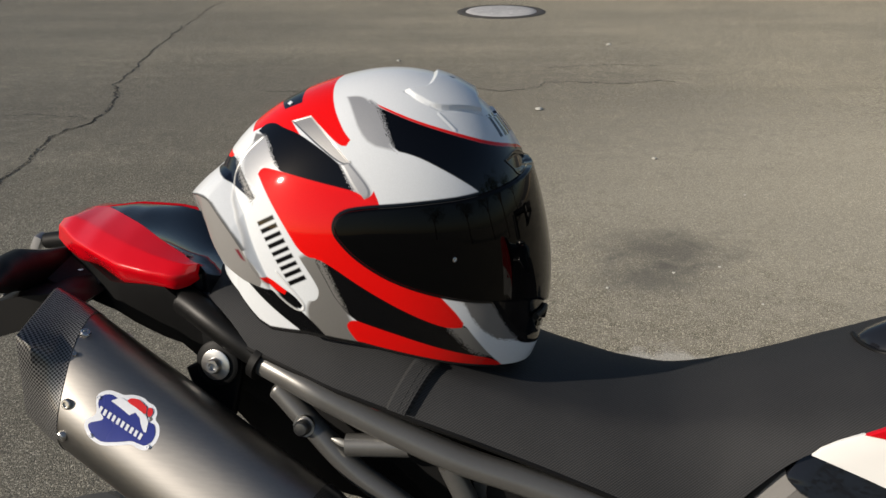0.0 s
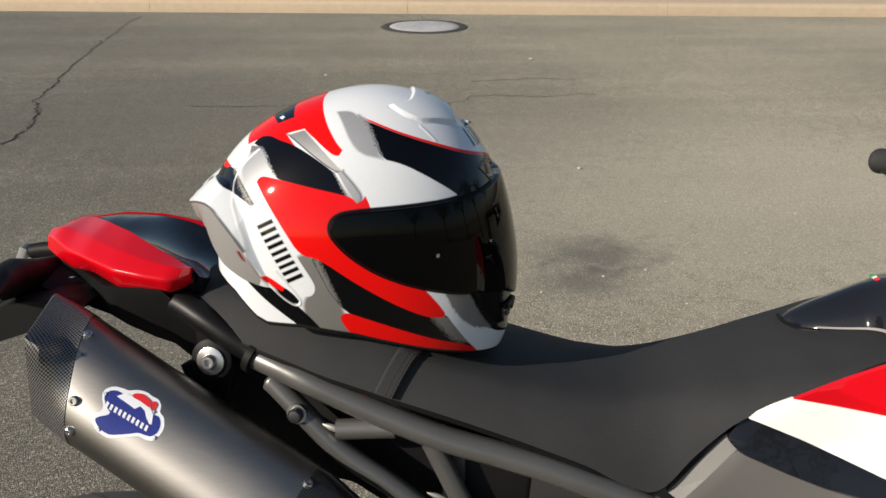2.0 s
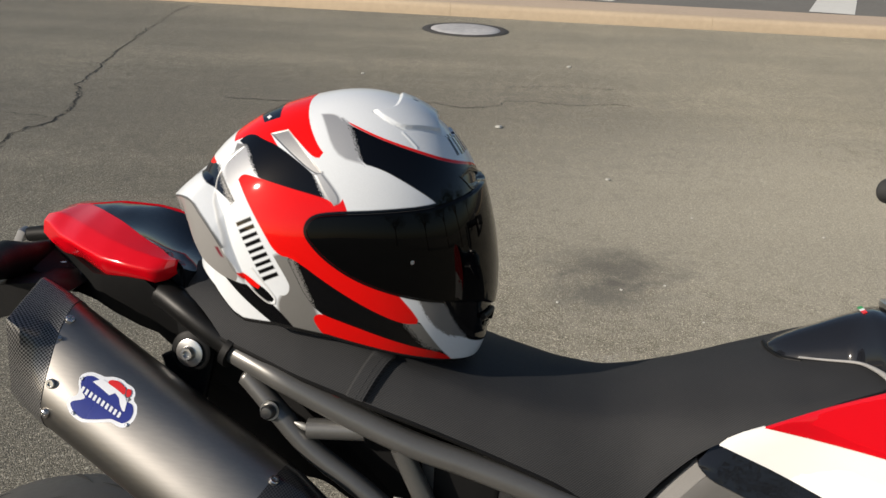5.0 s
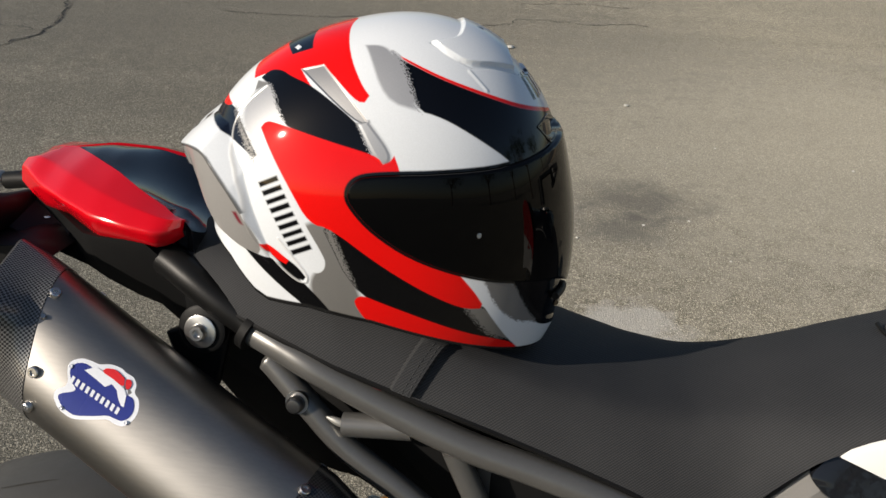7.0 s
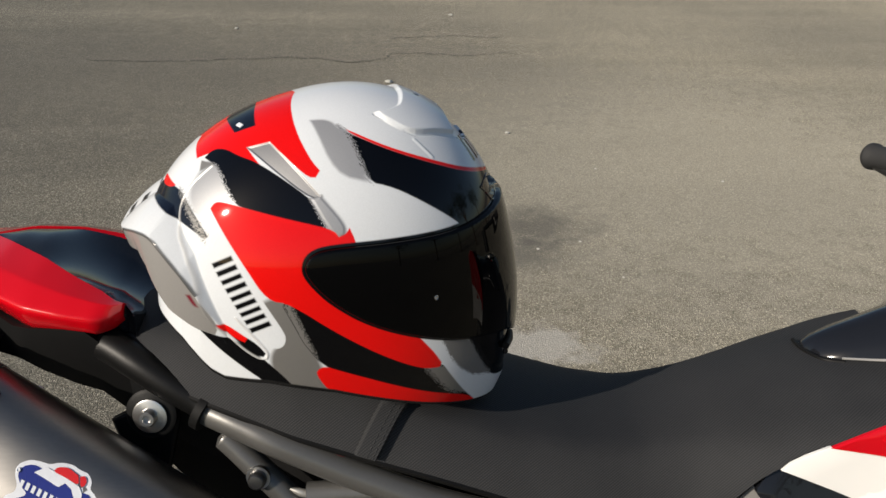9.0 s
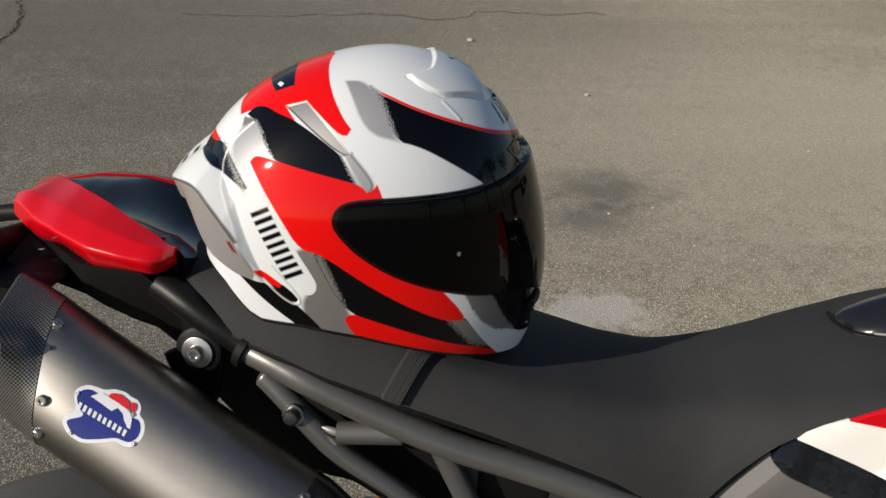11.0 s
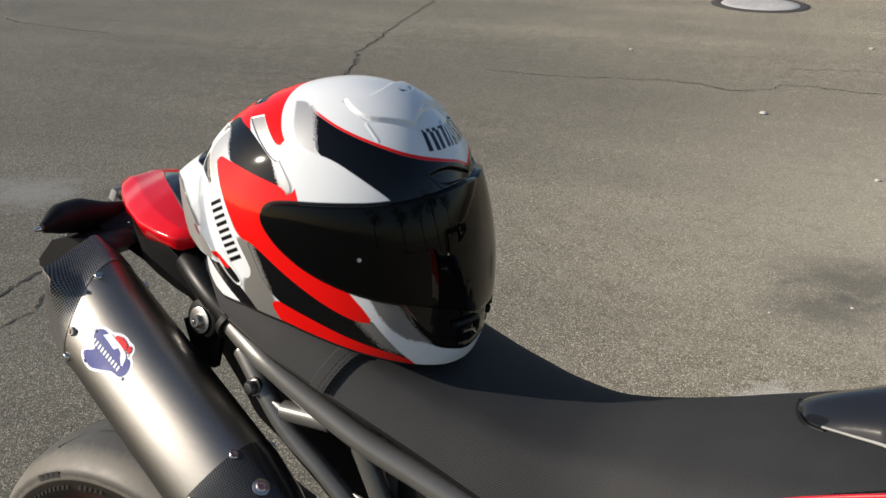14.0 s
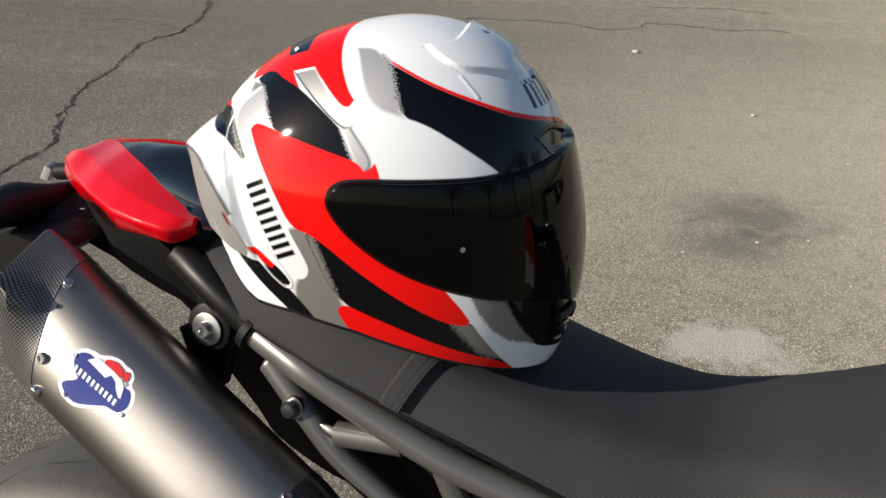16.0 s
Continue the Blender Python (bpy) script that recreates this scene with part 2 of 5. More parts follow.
MAT = {
    "asphalt": asphalt_material(),
    "concrete": concrete_material("kerb_concrete", (0.47, 0.375, 0.265), 0.12),
    "slab": concrete_material("slab_concrete", (0.47, 0.37, 0.275), 0.12),
    "lot": concrete_material("lot_asphalt", (0.165, 0.155, 0.135)),
    "iron": concrete_material("cast_iron", (0.40, 0.395, 0.39), 0.35),
    "ring_iron": concrete_material("ring_iron", (0.055, 0.053, 0.05), 0.25),
    "crack": worn("crack_dirt", (0.026, 0.025, 0.022), 0.95),
    "line_white": concrete_material("road_paint_white", (0.62, 0.61, 0.56), 0.12),
    "line_blue": concrete_material("road_paint_blue", (0.06, 0.14, 0.32), 0.12),
    "pebble": concrete_material("pebble", (0.45, 0.44, 0.40), 0.2),
    "seat": seat_material(),
    "carbon": carbon_material("carbon_fibre", 0.20),
    # Same carbon as the end cap; the shield's dark reflections are put into its colour.
    "shaded_carbon": carbon_material("carbon_fibre_shaded", 0.05),
    "titanium": titanium_material(),
    "tyre": tyre_material(),
    "paint": helmet_paint_material(),
    "plastic": worn("black_plastic", (0.006, 0.006, 0.006), 0.5, spread=0.2, bump=0.2, spec=0.16),
    "panel": worn("grey_plastic", (0.112, 0.108, 0.102), 0.55, spread=0.12, grain=700.0, bump=0.25),
    "frame": worn("frame_paint", (0.125, 0.123, 0.117), 0.31, 0.5, 0.0, 0.12),
    "satin": worn("satin_black_casting", (0.005, 0.005, 0.005), 0.36, spread=0.15, bump=0.12, spec=0.2),
    "weld": worn("weld_metal", (0.42, 0.41, 0.38), 0.5, 0.7),
    "steel": worn("bolt_steel", (0.55, 0.54, 0.52), 0.28, 1.0),
    "dark_steel": worn("dark_steel", (0.10, 0.10, 0.10), 0.35, 0.9),
    "red": gloss_material("red_lacquer", (0.54, 0.002, 0.008), 0.2),
    "white": gloss_material("white_lacquer", (0.80, 0.79, 0.76)),
    "black": gloss_material("black_lacquer", (0.010, 0.011, 0.014), 0.1),
    "visor": Mat("smoked_visor", (0.0012, 0.0012, 0.0013), 0.03, spec=0.15).m,
    "gold": worn("gold_anodised", (0.75, 0.36, 0.05), 0.25, 1.0),
    "spring": gloss_material("spring_yellow", (0.85, 0.36, 0.015), 0.3),
    "rubber": worn("grip_rubber", (0.02, 0.02, 0.02), 0.7, bump=0.3),
    "sticker_white": worn("sticker_white", (0.72, 0.74, 0.78), 0.3, coat=0.4),
    "sticker_blue": worn("sticker_blue", (0.018, 0.028, 0.20), 0.3, coat=0.4),
    "sticker_red": worn("sticker_red", (0.62, 0.02, 0.02), 0.3, coat=0.4),
    "lock_red": worn("lock_red", (0.07, 0.005, 0.006), 0.5),
    "green": worn("sticker_green", (0.02, 0.25, 0.06), 0.4),
    "silver": worn("silver_trim", (0.26, 0.257, 0.25), 0.55, 0.0),
    "rim": gloss_material("rim_black", (0.012, 0.012, 0.013), 0.25),
    "cable": worn("cable_white", (0.55, 0.54, 0.50), 0.5),
    "bark": concrete_material("bark", (0.13, 0.10, 0.075), 0.35),
    "leaf": worn("leaf_green", (0.055, 0.085, 0.025), 0.55, spread=0.35, bump=0.0),
    "grip_switch": worn("switch_grey", (0.50, 0.49, 0.46), 0.45),
}


# ---------------------------------------------------------------- mesh helpers
def part(name, bm, material, parent=None, label="", smooth=True):
    """Links a bmesh as one mesh object, under a thing or a part."""
    me = bpy.data.meshes.new(name)
    bmesh.ops.recalc_face_normals(bm, faces=bm.faces)
    bm.to_mesh(me)
    bm.free()
    if smooth:
        me.polygons.foreach_set("use_smooth", [True] * len(me.polygons))
        me.set_sharp_from_angle(angle=radians(38))
    me.materials.append(MAT[material])
    ob = new(name, me)
    if parent is not None:
        ob.parent = parent
    if label:
        tagged(ob, label)
    return ob


def thing(name, m, label, category, group="", kind=""):
    ob = new(name)
    ob.matrix_world = m
    return tagged(ob, label, category, group, kind)


def rings(bm, sections, caps=(True, True), closed=True):
    """Skins a row of rings that have the same number of points."""
    rows = [[bm.verts.new(p) for p in ring] for ring in sections]
    n = len(rows[0])
    for a, b in zip(rows, rows[1:]):
        for i in range(n if closed else n - 1):
            j = (i + 1) % n
            bm.faces.new((a[i], a[j], b[j], b[i]))
    if caps[0]:
        bm.faces.new(rows[0][::-1])
    if caps[1]:
        bm.faces.new(rows[-1])
    return rows


def curve_through(points, steps=8):
    """Catmull-Rom through the points."""
    ps = [Vector(p) for p in points]
    if len(ps) == 2:
        return [ps[0].lerp(ps[1], i / steps) for i in range(steps + 1)]
    ext = [ps[0] * 2 - ps[1]] + ps + [ps[-1] * 2 - ps[-2]]
    out = []
    for a, b, c, d in zip(ext, ext[1:], ext[2:], ext[3:]):
        for i in range(steps):
            t = i / steps
            out.append(0.5 * (2 * b + (c - a) * t + (2 * a - 5 * b + 4 * c - d) * t * t + (3 * b - 3 * c + d - a) * t ** 3))
    return out + [ps[-1]]


def tube_mesh(points, radius, sides=16, steps=8, bm=None):
    """A round bar along a smooth line; radius may be a number or a function of 0..1."""
    bm = bm or bmesh.new()
    line = curve_through(points, steps)
    up = Vector((0.13, 0.31, 0.94))
    sections = []
    for i, p in enumerate(line):
        d = (line[min(i + 1, len(line) - 1)] - line[max(i - 1, 0)]).normalized()
        s = d.cross(up).normalized()
        u = s.cross(d)
        r = radius(i / (len(line) - 1)) if callable(radius) else radius
        sections.append([p + r * (math.cos(a) * s + math.sin(a) * u) for a in (2 * math.pi * k / sides for k in range(sides))])
    rings(bm, sections)
    return bm


def turned(profile, axis, origin, sides=24, bm=None):
    """A turned solid: profile of (distance along axis, radius)."""
    bm = bm or bmesh.new()
    d = Vector(axis).normalized()
    s = d.orthogonal().normalized()
    u = d.cross(s)
    o = Vector(origin)
    rings(bm, [[o + d * h + r * (math.cos(a) * s + math.sin(a) * u) for a in (2 * math.pi * k / sides for k in range(sides))] for h, r in profile])
    return bm


def block(size, m, bevel=0.003, segments=2, bm=None):
    own = bmesh.new()
    bmesh.ops.create_cube(own, size=1.0)
    for v in own.verts:
        v.co = Vector((v.co.x * size[0], v.co.y * size[1], v.co.z * size[2]))
    if bevel:
        bmesh.ops.bevel(own, geom=own.edges[:] + own.verts[:], offset=bevel, segments=segments, affect="EDGES", profile=0.6)
    bmesh.ops.transform(own, matrix=m, verts=own.verts)
    return own


def plate(outline, normal, thick, bevel=0.0, bm=None):
    """A plate with the given outline (points in order), thickened against the normal."""
    bm = bm or bmesh.new()
    n = Vector(normal).normalized()
    c = sum((Vector(p) for p in outline), Vector()) / len(outline)
    inner = [Vector(p) + (c - Vector(p)).normalized() * bevel for p in outline]
    rings(bm, [[Vector(p) - n * thick for p in outline], [Vector(p) - n * bevel * 0.8 for p in outline], inner], caps=(True, True))
    return bm


def resample(points, n, closed=True, rounds=2):
    """Rounds the corners of a closed outline by cutting them, so that it reads as a smooth edge."""
    ps = [Vector(p) for p in points]
    for _ in range(rounds):
        out = []
        for a, b in zip(ps, ps[1:] + ps[:1]):
            out += [a.lerp(b, 0.22), a.lerp(b, 0.78)]
        ps = out
    return ps


def bolt_mesh(origin, axis, r=0.006, h=0.004, washer=0.0):
    bm = bmesh.new()
    if washer:
        turned([(0.0, washer * 0.9), (0.0015, washer), (0.0025, washer), (0.003, washer * 0.92)], axis, origin, 28, bm)
    base = 0.003 if washer else 0.0
    turned([(base - 0.002, r), (base + h * 0.7, r), (base + h, r * 0.82), (base + h, r * 0.5), (base + h * 0.45, r * 0.46)], axis, origin, 18, bm)
    return bm


# ---------------------------------------------------------------- ground and street
bm = bmesh.new()
edge = [-260, -60, -20, -8, -4, -2, -1, 0, 1, 2, 4, 8, 20, 60, 260]
grid = [[bm.verts.new((x, y, 0)) for x in edge] for y in edge]
for j in range(len(edge) - 1):
    for i in range(len(edge) - 1):
        bm.faces.new((grid[j][i], grid[j][i + 1], grid[j + 1][i + 1], grid[j + 1][i]))
ground = part("ground", bm, "asphalt", smooth=False)
tagged(ground, "grey sunlit asphalt street with worn aggregate and dark stains", "ground", kind="structure")


def ribbon(name, line, width, material, label, category, seed=1, z=0.003):
    """A crack: a ragged dark ribbon along a line on the ground."""
    rnd = random.Random(seed)
    pts = []
    for a, b in zip(line, line[1:]):
        a, b = Vector((*a, 0)), Vector((*b, 0))
        n = max(3, int((b - a).length / 0.02))
        for i in range(n):
            pts.append(a.lerp(b, i / n))
    off, bm = 0.0, bmesh.new()
    rows = []
    for i, p in enumerate(pts):
        q = pts[min(i + 1, len(pts) - 1)] - pts[max(i - 1, 0)]
        side = Vector((-q.y, q.x, 0)).normalized()
        off = 0.80 * off + rnd.uniform(-0.013, 0.013)
        w = width * rnd.uniform(0.10, 1.15) * (0.3 if i in (0, len(pts) - 1) else 1)
        c = p + side * off
        rows.append((bm.verts.new((c.x - side.x * w, c.y - side.y * w, z)), bm.verts.new((c.x + side.x * w, c.y + side.y * w, z))))
    for a, b in zip(rows, rows[1:]):
        bm.faces.new((a[0], a[1], b[1], b[0]))
    ob = part(name, bm, material, smooth=False)
    return tagged(ob, label, category, kind="structure")


CRACK = [(-1.96, 2.66), (-1.98, 2.81), (-1.97, 2.92), (-1.94, 3.10), (-1.967, 3.22), (-2.09, 3.43), (-2.16, 3.68), (-2.20, 3.88), (-2.20, 4.17), (-2.24, 4.39), (-2.265, 4.64), (-2.16, 4.89), (-2.168, 5.17), (-2.24, 5.54), (-2.37, 5.88), (-2.39, 6.2), (-2.48, 6.85), (-2.53, 7.55), (-2.59, 8.35), (-2.63, 9.3), (-2.63, 10.0)]
ribbon("crack_long", CRACK, 0.0085, "crack", "long ragged dark crack across the asphalt", "crack", 3)
ribbon("crack_splinter", CRACK[:15], 0.0035, "crack", "thin broken edge beside the long crack", "crack", 21)
ribbon("crack_near", [(-2.02, 1.7), (-2.01, 1.96), (-1.99, 2.08), (-1.97, 2.22), (-1.93, 2.45)], 0.008, "crack", "thin dark crack in the asphalt", "crack", 8)
ribbon("crack_side", [(-1.86, 1.6), (-1.80, 1.83), (-1.77, 1.90), (-1.83, 2.06), (-1.93, 2.16)], 0.005, "crack", "thin dark crack in the asphalt", "crack", 4)
ribbon("crack_far", [(-6.6, 6.4), (-5.73, 6.07), (-5.19, 5.96), (-4.5, 5.88)], 0.009, "crack", "thin dark crack in the asphalt", "crack", 5)
ribbon("crack_cross", [(-1.30, 5.66), (-0.91, 5.61), (-0.54, 5.645), (-0.39, 5.676), (-0.06, 5.72), (0.157, 5.71), (0.373, 5.59), (0.611, 5.666), (0.681, 5.837), (0.887, 5.873), (0.952, 5.82), (1.18, 5.79), (1.6, 5.84)], 0.0065, "crack", "thin dark crack in the asphalt", "crack", 6)
ribbon("crack_upper", [(0.68, 6.28), (0.764, 6.316), (0.913, 6.364), (1.058, 6.377), (1.273, 6.395), (1.6, 6.36)], 0.006, "crack", "thin dark crack in the asphalt", "crack", 12)
ribbon("crack_branch", [(-2.18, 4.97), (-2.6, 5.1), (-2.9, 5.05)], 0.005, "crack", "thin dark crack in the asphalt", "crack", 7)


def kerb_line(x, off):
    return 10.03 - 0.10 * x + off


def strip_mesh(o0, o1, z0, z1, x0=-60, x1=60, n=60):
    bm = bmesh.new()
    xs = [x0 + (x1 - x0) * i / n for i in range(n + 1)]
    lo = [bm.verts.new((x, kerb_line(x, o0), z0)) for x in xs]
    hi = [bm.verts.new((x, kerb_line(x, o1), z1)) for x in xs]
    for i in range(n):
        bm.faces.new((lo[i], lo[i + 1], hi[i + 1], hi[i]))
    return bm


def kerb_mesh(x0, x1):
    """One cast length of kerb with a rounded nose."""
    prof = [(0.0, -0.05), (0.0, 0.09), (0.015, 0.12), (0.04, 0.138), (0.16, 0.14), (0.16, -0.05)]
    bm = bmesh.new()
    rings(bm, [[(x, kerb_line(x, o), z) for o, z in prof] for x in (x0, x1)])
    return bm


kerb = thing("kerb", Matrix(), "tan concrete kerb along the far street edge", "kerb", kind="structure")
for i in range(-5, 6):
    part("kerb_stone", kerb_mesh(i * 3.0 + 0.4, i * 3.0 + 3.397), "concrete", kerb)
for a, b in ((-60, -14.6), (18.4, 60)):
    part("kerb_stone", kerb_mesh(a, b), "concrete", kerb)
pavement = part("pavement", strip_mesh(0.16, 0.92, 0.136, 0.142), "slab")
tagged(pavement, "pinkish concrete walk behind the kerb", "pavement", kind="structure")
lot = part("parking_lot", strip_mesh(0.92, 120, 0.138, 0.138), "lot")
tagged(lot, "grey asphalt parking lot beyond the kerb", "ground", kind="structure")


def painted(name, pts, material, label):
    bm = bmesh.new()
    bm.faces.new([bm.verts.new((x, y, 0.143)) for x, y in pts])
    return tagged(part(name, bm, material, smooth=False), label, "marking", kind="structure")


painted("painted_stripe", [(4.90, 10.60), (5.42, 10.46), (7.20, 14.0), (6.60, 13.9)], "line_white", "broad white painted stripe on the parking lot")
painted("painted_patch", [(-0.2, 11.02), (1.86, 10.86), (1.90, 11.20), (0.30, 11.26), (-0.2, 11.30)], "line_blue", "blue painted patch on the parking lot")
painted("painted_line", [(1.89, 11.12), (2.46, 10.83), (3.34, 12.28), (2.60, 12.3)], "line_white", "white painted line on the parking lot")

# manhole cover, a cast disc in its ring
MANHOLE = Matrix.Translation((0.535, 9.02, 0))
manhole = thing("manhole_cover", MANHOLE, "round worn grey cast iron manhole cover in the asphalt", "manhole")
part("cover", turned([(0.0, 0.37), (0.004, 0.37), (0.010, 0.36), (0.012, 0.28), (0.012, 0.05)], (0, 0, 1), (0, 0, 0.001), 48), "iron", manhole)
bm = bmesh.new()
prof = [(0.373, 0.0), (0.373, 0.007), (0.385, 0.010), (0.450, 0.007), (0.465, 0.0)]
rings(bm, [[(r * math.cos(a), r * math.sin(a), z) for r, z in prof] for a in (2 * math.pi * k / 48 for k in range(49))], caps=(False, False), closed=False)
part("ring", bm, "ring_iron", manhole, "dark iron ring")
for k in range(6):
    a = k * math.pi / 3
    part("stud", turned([(0, 0.02), (0.004, 0.016)], (0, 0, 1), (0.2 * math.cos(a), 0.2 * math.sin(a), 0.0125), 12), "iron", manhole)

# loose pale stones on the road
STONES = [(0.557, 5.11, 0.023), (1.056, 4.13, 0.013), (0.57, 2.68, 0.006), (1.018, 2.846, 0.006), (0.835, 2.80, 0.006), (1.08, 2.55, 0.005), (1.34, 7.17, 0.02), (1.9, 3.4, 0.007), (-0.4, 6.6, 0.016), (1.35, 3.6, 0.006)]
for k, (x, y, r) in enumerate(STONES):
    rnd = random.Random(40 + k)
    bm = bmesh.new()
    bmesh.ops.create_icosphere(bm, subdivisions=2, radius=r)
    for v in bm.verts:
        v.co *= rnd.uniform(0.8, 1.15)
        v.co.z = max(v.co.z * 0.45, -r * 0.3)
    ob = part("stone", bm, "pebble")
    ob.matrix_world = Matrix.Translation((x, y, r * 0.3))
    tagged(ob, "small pale loose stone on the asphalt", "stone", "stones on the road")


# ---------------------------------------------------------------- helmet
HELMET = pose(-0.0459, 0.7877, 1.0461, -6, 0, -0.42)
SHAPE = np.array((pose(0, 0, 0, -6, -15.5, -0.42).to_3x3().transposed() @ pose(0, 0, 0, -6, 0, -0.42).to_3x3()))
FRONT, REAR, HALF, TOP, LOW, POWER = 0.1534, 0.1752, 0.1249, 0.1532, 0.2129, 2.2332
RIM_Z, RIM_SLOPE = -0.089, -0.30

WHITE, SILVER, RED, BLACK, NAVY, PALE = (0.61, 0.637, 0.662), (0.20, 0.195, 0.185), (0.64, 0.003, 0.002), (0.0015, 0.0015, 0.002), (0.004, 0.006, 0.013), (0.34, 0.345, 0.355)

# outlines on the shell, as seen square from its side: forward and up, 1 at the middle line
VISOR = [(-0.150, 0.125), (-0.130, 0.172), (-0.066, 0.194), (0.150, 0.204), (0.360, 0.219), (0.570, 0.279), (0.80, 0.375), (1.10, 0.45), (1.10, -0.50), (0.74, -0.335), (0.60, -0.228), (0.410, -0.176), (0.240, -0.136), (0.060, -0.070), (-0.060, 0.008), (-0.130, 0.082)]
RED_CROWN = [(-0.250, 0.99), (-0.235, 0.80), (-0.184, 0.602), (-0.123, 0.474), (-0.091, 0.435), (-0.105, 0.412), (-0.136, 0.414), (-0.274, 0.553), (-0.360, 0.532), (-0.295, 0.457), (-0.492, 0.529), (-0.589, 0.499), (-0.700, 0.62), (-0.74, 0.70), (-0.55, 0.86)]
TAG = [(-0.62, 0.80), (-0.47, 0.90), (-0.357, 0.648), (-0.446, 0.619)]
STRIP = [(-0.360, 0.532), (-0.274, 0.554), (-0.185, 0.460), (-0.089, 0.351), (-0.125, 0.341)]
BLACK_SIDE = [(-0.535, 0.500), (-0.512, 0.532), (-0.450, 0.526), (-0.392, 0.493), (-0.295, 0.457), (-0.125, 0.341), (-0.091, 0.294), (-0.057, 0.251), (-0.213, 0.284), (-0.376, 0.318), (-0.462, 0.462)]
SILVER_SIDE = [(-0.125, 0.345), (-0.089, 0.355), (-0.021, 0.275), (-0.010, 0.240), (-0.025, 0.222), (-0.050, 0.226), (-0.075, 0.26)]
RED_BOLT = [(-0.452, 0.300), (-0.440, 0.322), (-0.409, 0.326), (-0.213, 0.284), (-0.057, 0.251), (-0.037, 0.226), (-0.015, 0.235), (-0.003, 0.253), (0.019, 0.202), (0.03, 0.10), (0.231, -0.148), (0.295, -0.235), (0.285, -0.256), (0.229, -0.252), (0.093, -0.185), (-0.054, -0.094), (-0.195, 0.010), (-0.264, 0.016), (-0.329, 0.124), (-0.415, 0.249)]
GREY_LOW = [(-0.275, 0.006), (-0.244, 0.022), (-0.200, 0.005), (-0.155, -0.090), (-0.092, -0.254), (-0.060, -0.330), (-0.201, -0.320), (-0.250, -0.240), (-0.256, -0.177), (-0.221, -0.133)]
BLACK_LOW = [(-0.205, 0.000), (-0.195, 0.012), (-0.054, -0.094), (0.093, -0.185), (0.229, -0.250), (0.290, -0.251), (0.330, -0.320), (0.412, -0.428), (0.153, -0.290), (-0.099, -0.224)]
RED_LOW = [(-0.119, -0.248), (-0.108, -0.224), (-0.085, -0.218), (-0.055, -0.230), (0.094, -0.284), (0.294, -0.362), (0.389, -0.402), (0.45, -0.47), (0.233, -0.400), (0.093, -0.355), (-0.065, -0.325)]
GREY_END = [(0.235, -0.245), (0.300, -0.250), (0.382, -0.388), (0.312, -0.362)]
CHIN_WHITE = [(0.236, -0.140), (0.288, -0.155), (0.334, -0.253), (0.402, -0.327), (0.503, -0.374), (0.600, -0.44), (0.725, -0.54), (0.85, -0.60), (0.85, -0.78), (0.62, -0.74), (0.421, -0.437), (0.379, -0.385), (0.298, -0.251)]
CHIN_BLACK = [(0.386, -0.150), (0.555, -0.20), (0.774, -0.30), (1.10, -0.40), (1.10, -0.65), (0.725, -0.54), (0.600, -0.44), (0.503, -0.374), (0.445, -0.28)]
BROW_BLACK = [(-0.026, 0.606), (0.004, 0.575), (0.016, 0.565), (0.140, 0.496), (0.297, 0.445), (0.464, 0.415), (0.655, 0.442), (0.737, 0.468), (1.10, 0.50), (1.10, 0.38), (0.720, 0.30), (0.560, 0.262), (0.386, 0.212), (0.380, 0.235), (0.261, 0.307), (0.140, 0.372), (0.052, 0.394)]
BROW_STRIPE = [(0.002, 0.586), (0.132, 0.509), (0.296, 0.457), (0.464, 0.431), (0.657, 0.460), (0.740, 0.486), (1.10, 0.52), (1.10, 0.50), (0.737, 0.467), (0.655, 0.441), (0.464, 0.414), (0.297, 0.444), (0.140, 0.495), (0.018, 0.564)]
BROW_SILVER = [(-0.130, 0.644), (-0.073, 0.643), (-0.028, 0.608), (0.058, 0.393), (-0.042, 0.421), (-0.112, 0.607)]
BROW_VENT = [(0.525, 0.357), (0.642, 0.424), (0.80, 0.442), (1.10, 0.47), (1.10, 0.40), (0.844, 0.385), (0.617, 0.306)]
TOP_VENT = [(0.112, 0.666), (0.215, 0.699), (0.251, 0.766), (0.298, 0.900), (0.340, 1.050), (0.560, 1.00), (0.530, 0.80), (0.520, 0.763), (0.492, 0.700), (0.476, 0.659), (0.465, 0.592), (0.354, 0.576), (0.236, 0.557), (0.155, 0.601)]
CROWN_SLOT = [(0.361, 0.854), (0.388, 0.874), (0.424, 0.876), (0.385, 0.833)]
VENT_LINE = [(0.306, 0.905), (0.304, 0.884), (0.246, 0.738), (0.213, 0.690), (0.112, 0.656), (0.236, 0.553), (0.293, 0.559), (0.362, 0.568), (0.415, 0.571), (0.472, 0.575)]
SCOOP = [(0.480, 0.575), (0.466, 0.600), (0.468, 0.632), (0.484, 0.683), (0.509, 0.733), (0.560, 0.815), (0.66, 0.86), (0.67, 0.70), (0.60, 0.62), (0.53, 0.575)]
CROWN_CREASE = [(0.244, 0.537), (0.272, 0.503), (0.300, 0.469)]
REAR_BLACK = [(-0.93, 0.374), (-0.843, 0.431), (-0.626, 0.372), (-0.572, 0.333), (-0.506, 0.272), (-0.428, 0.182), (-0.586, 0.258)]
REAR_RED = [(-0.86, 0.45), (-0.823, 0.455), (-0.648, 0.380), (-0.690, 0.372), (-0.80, 0.40)]
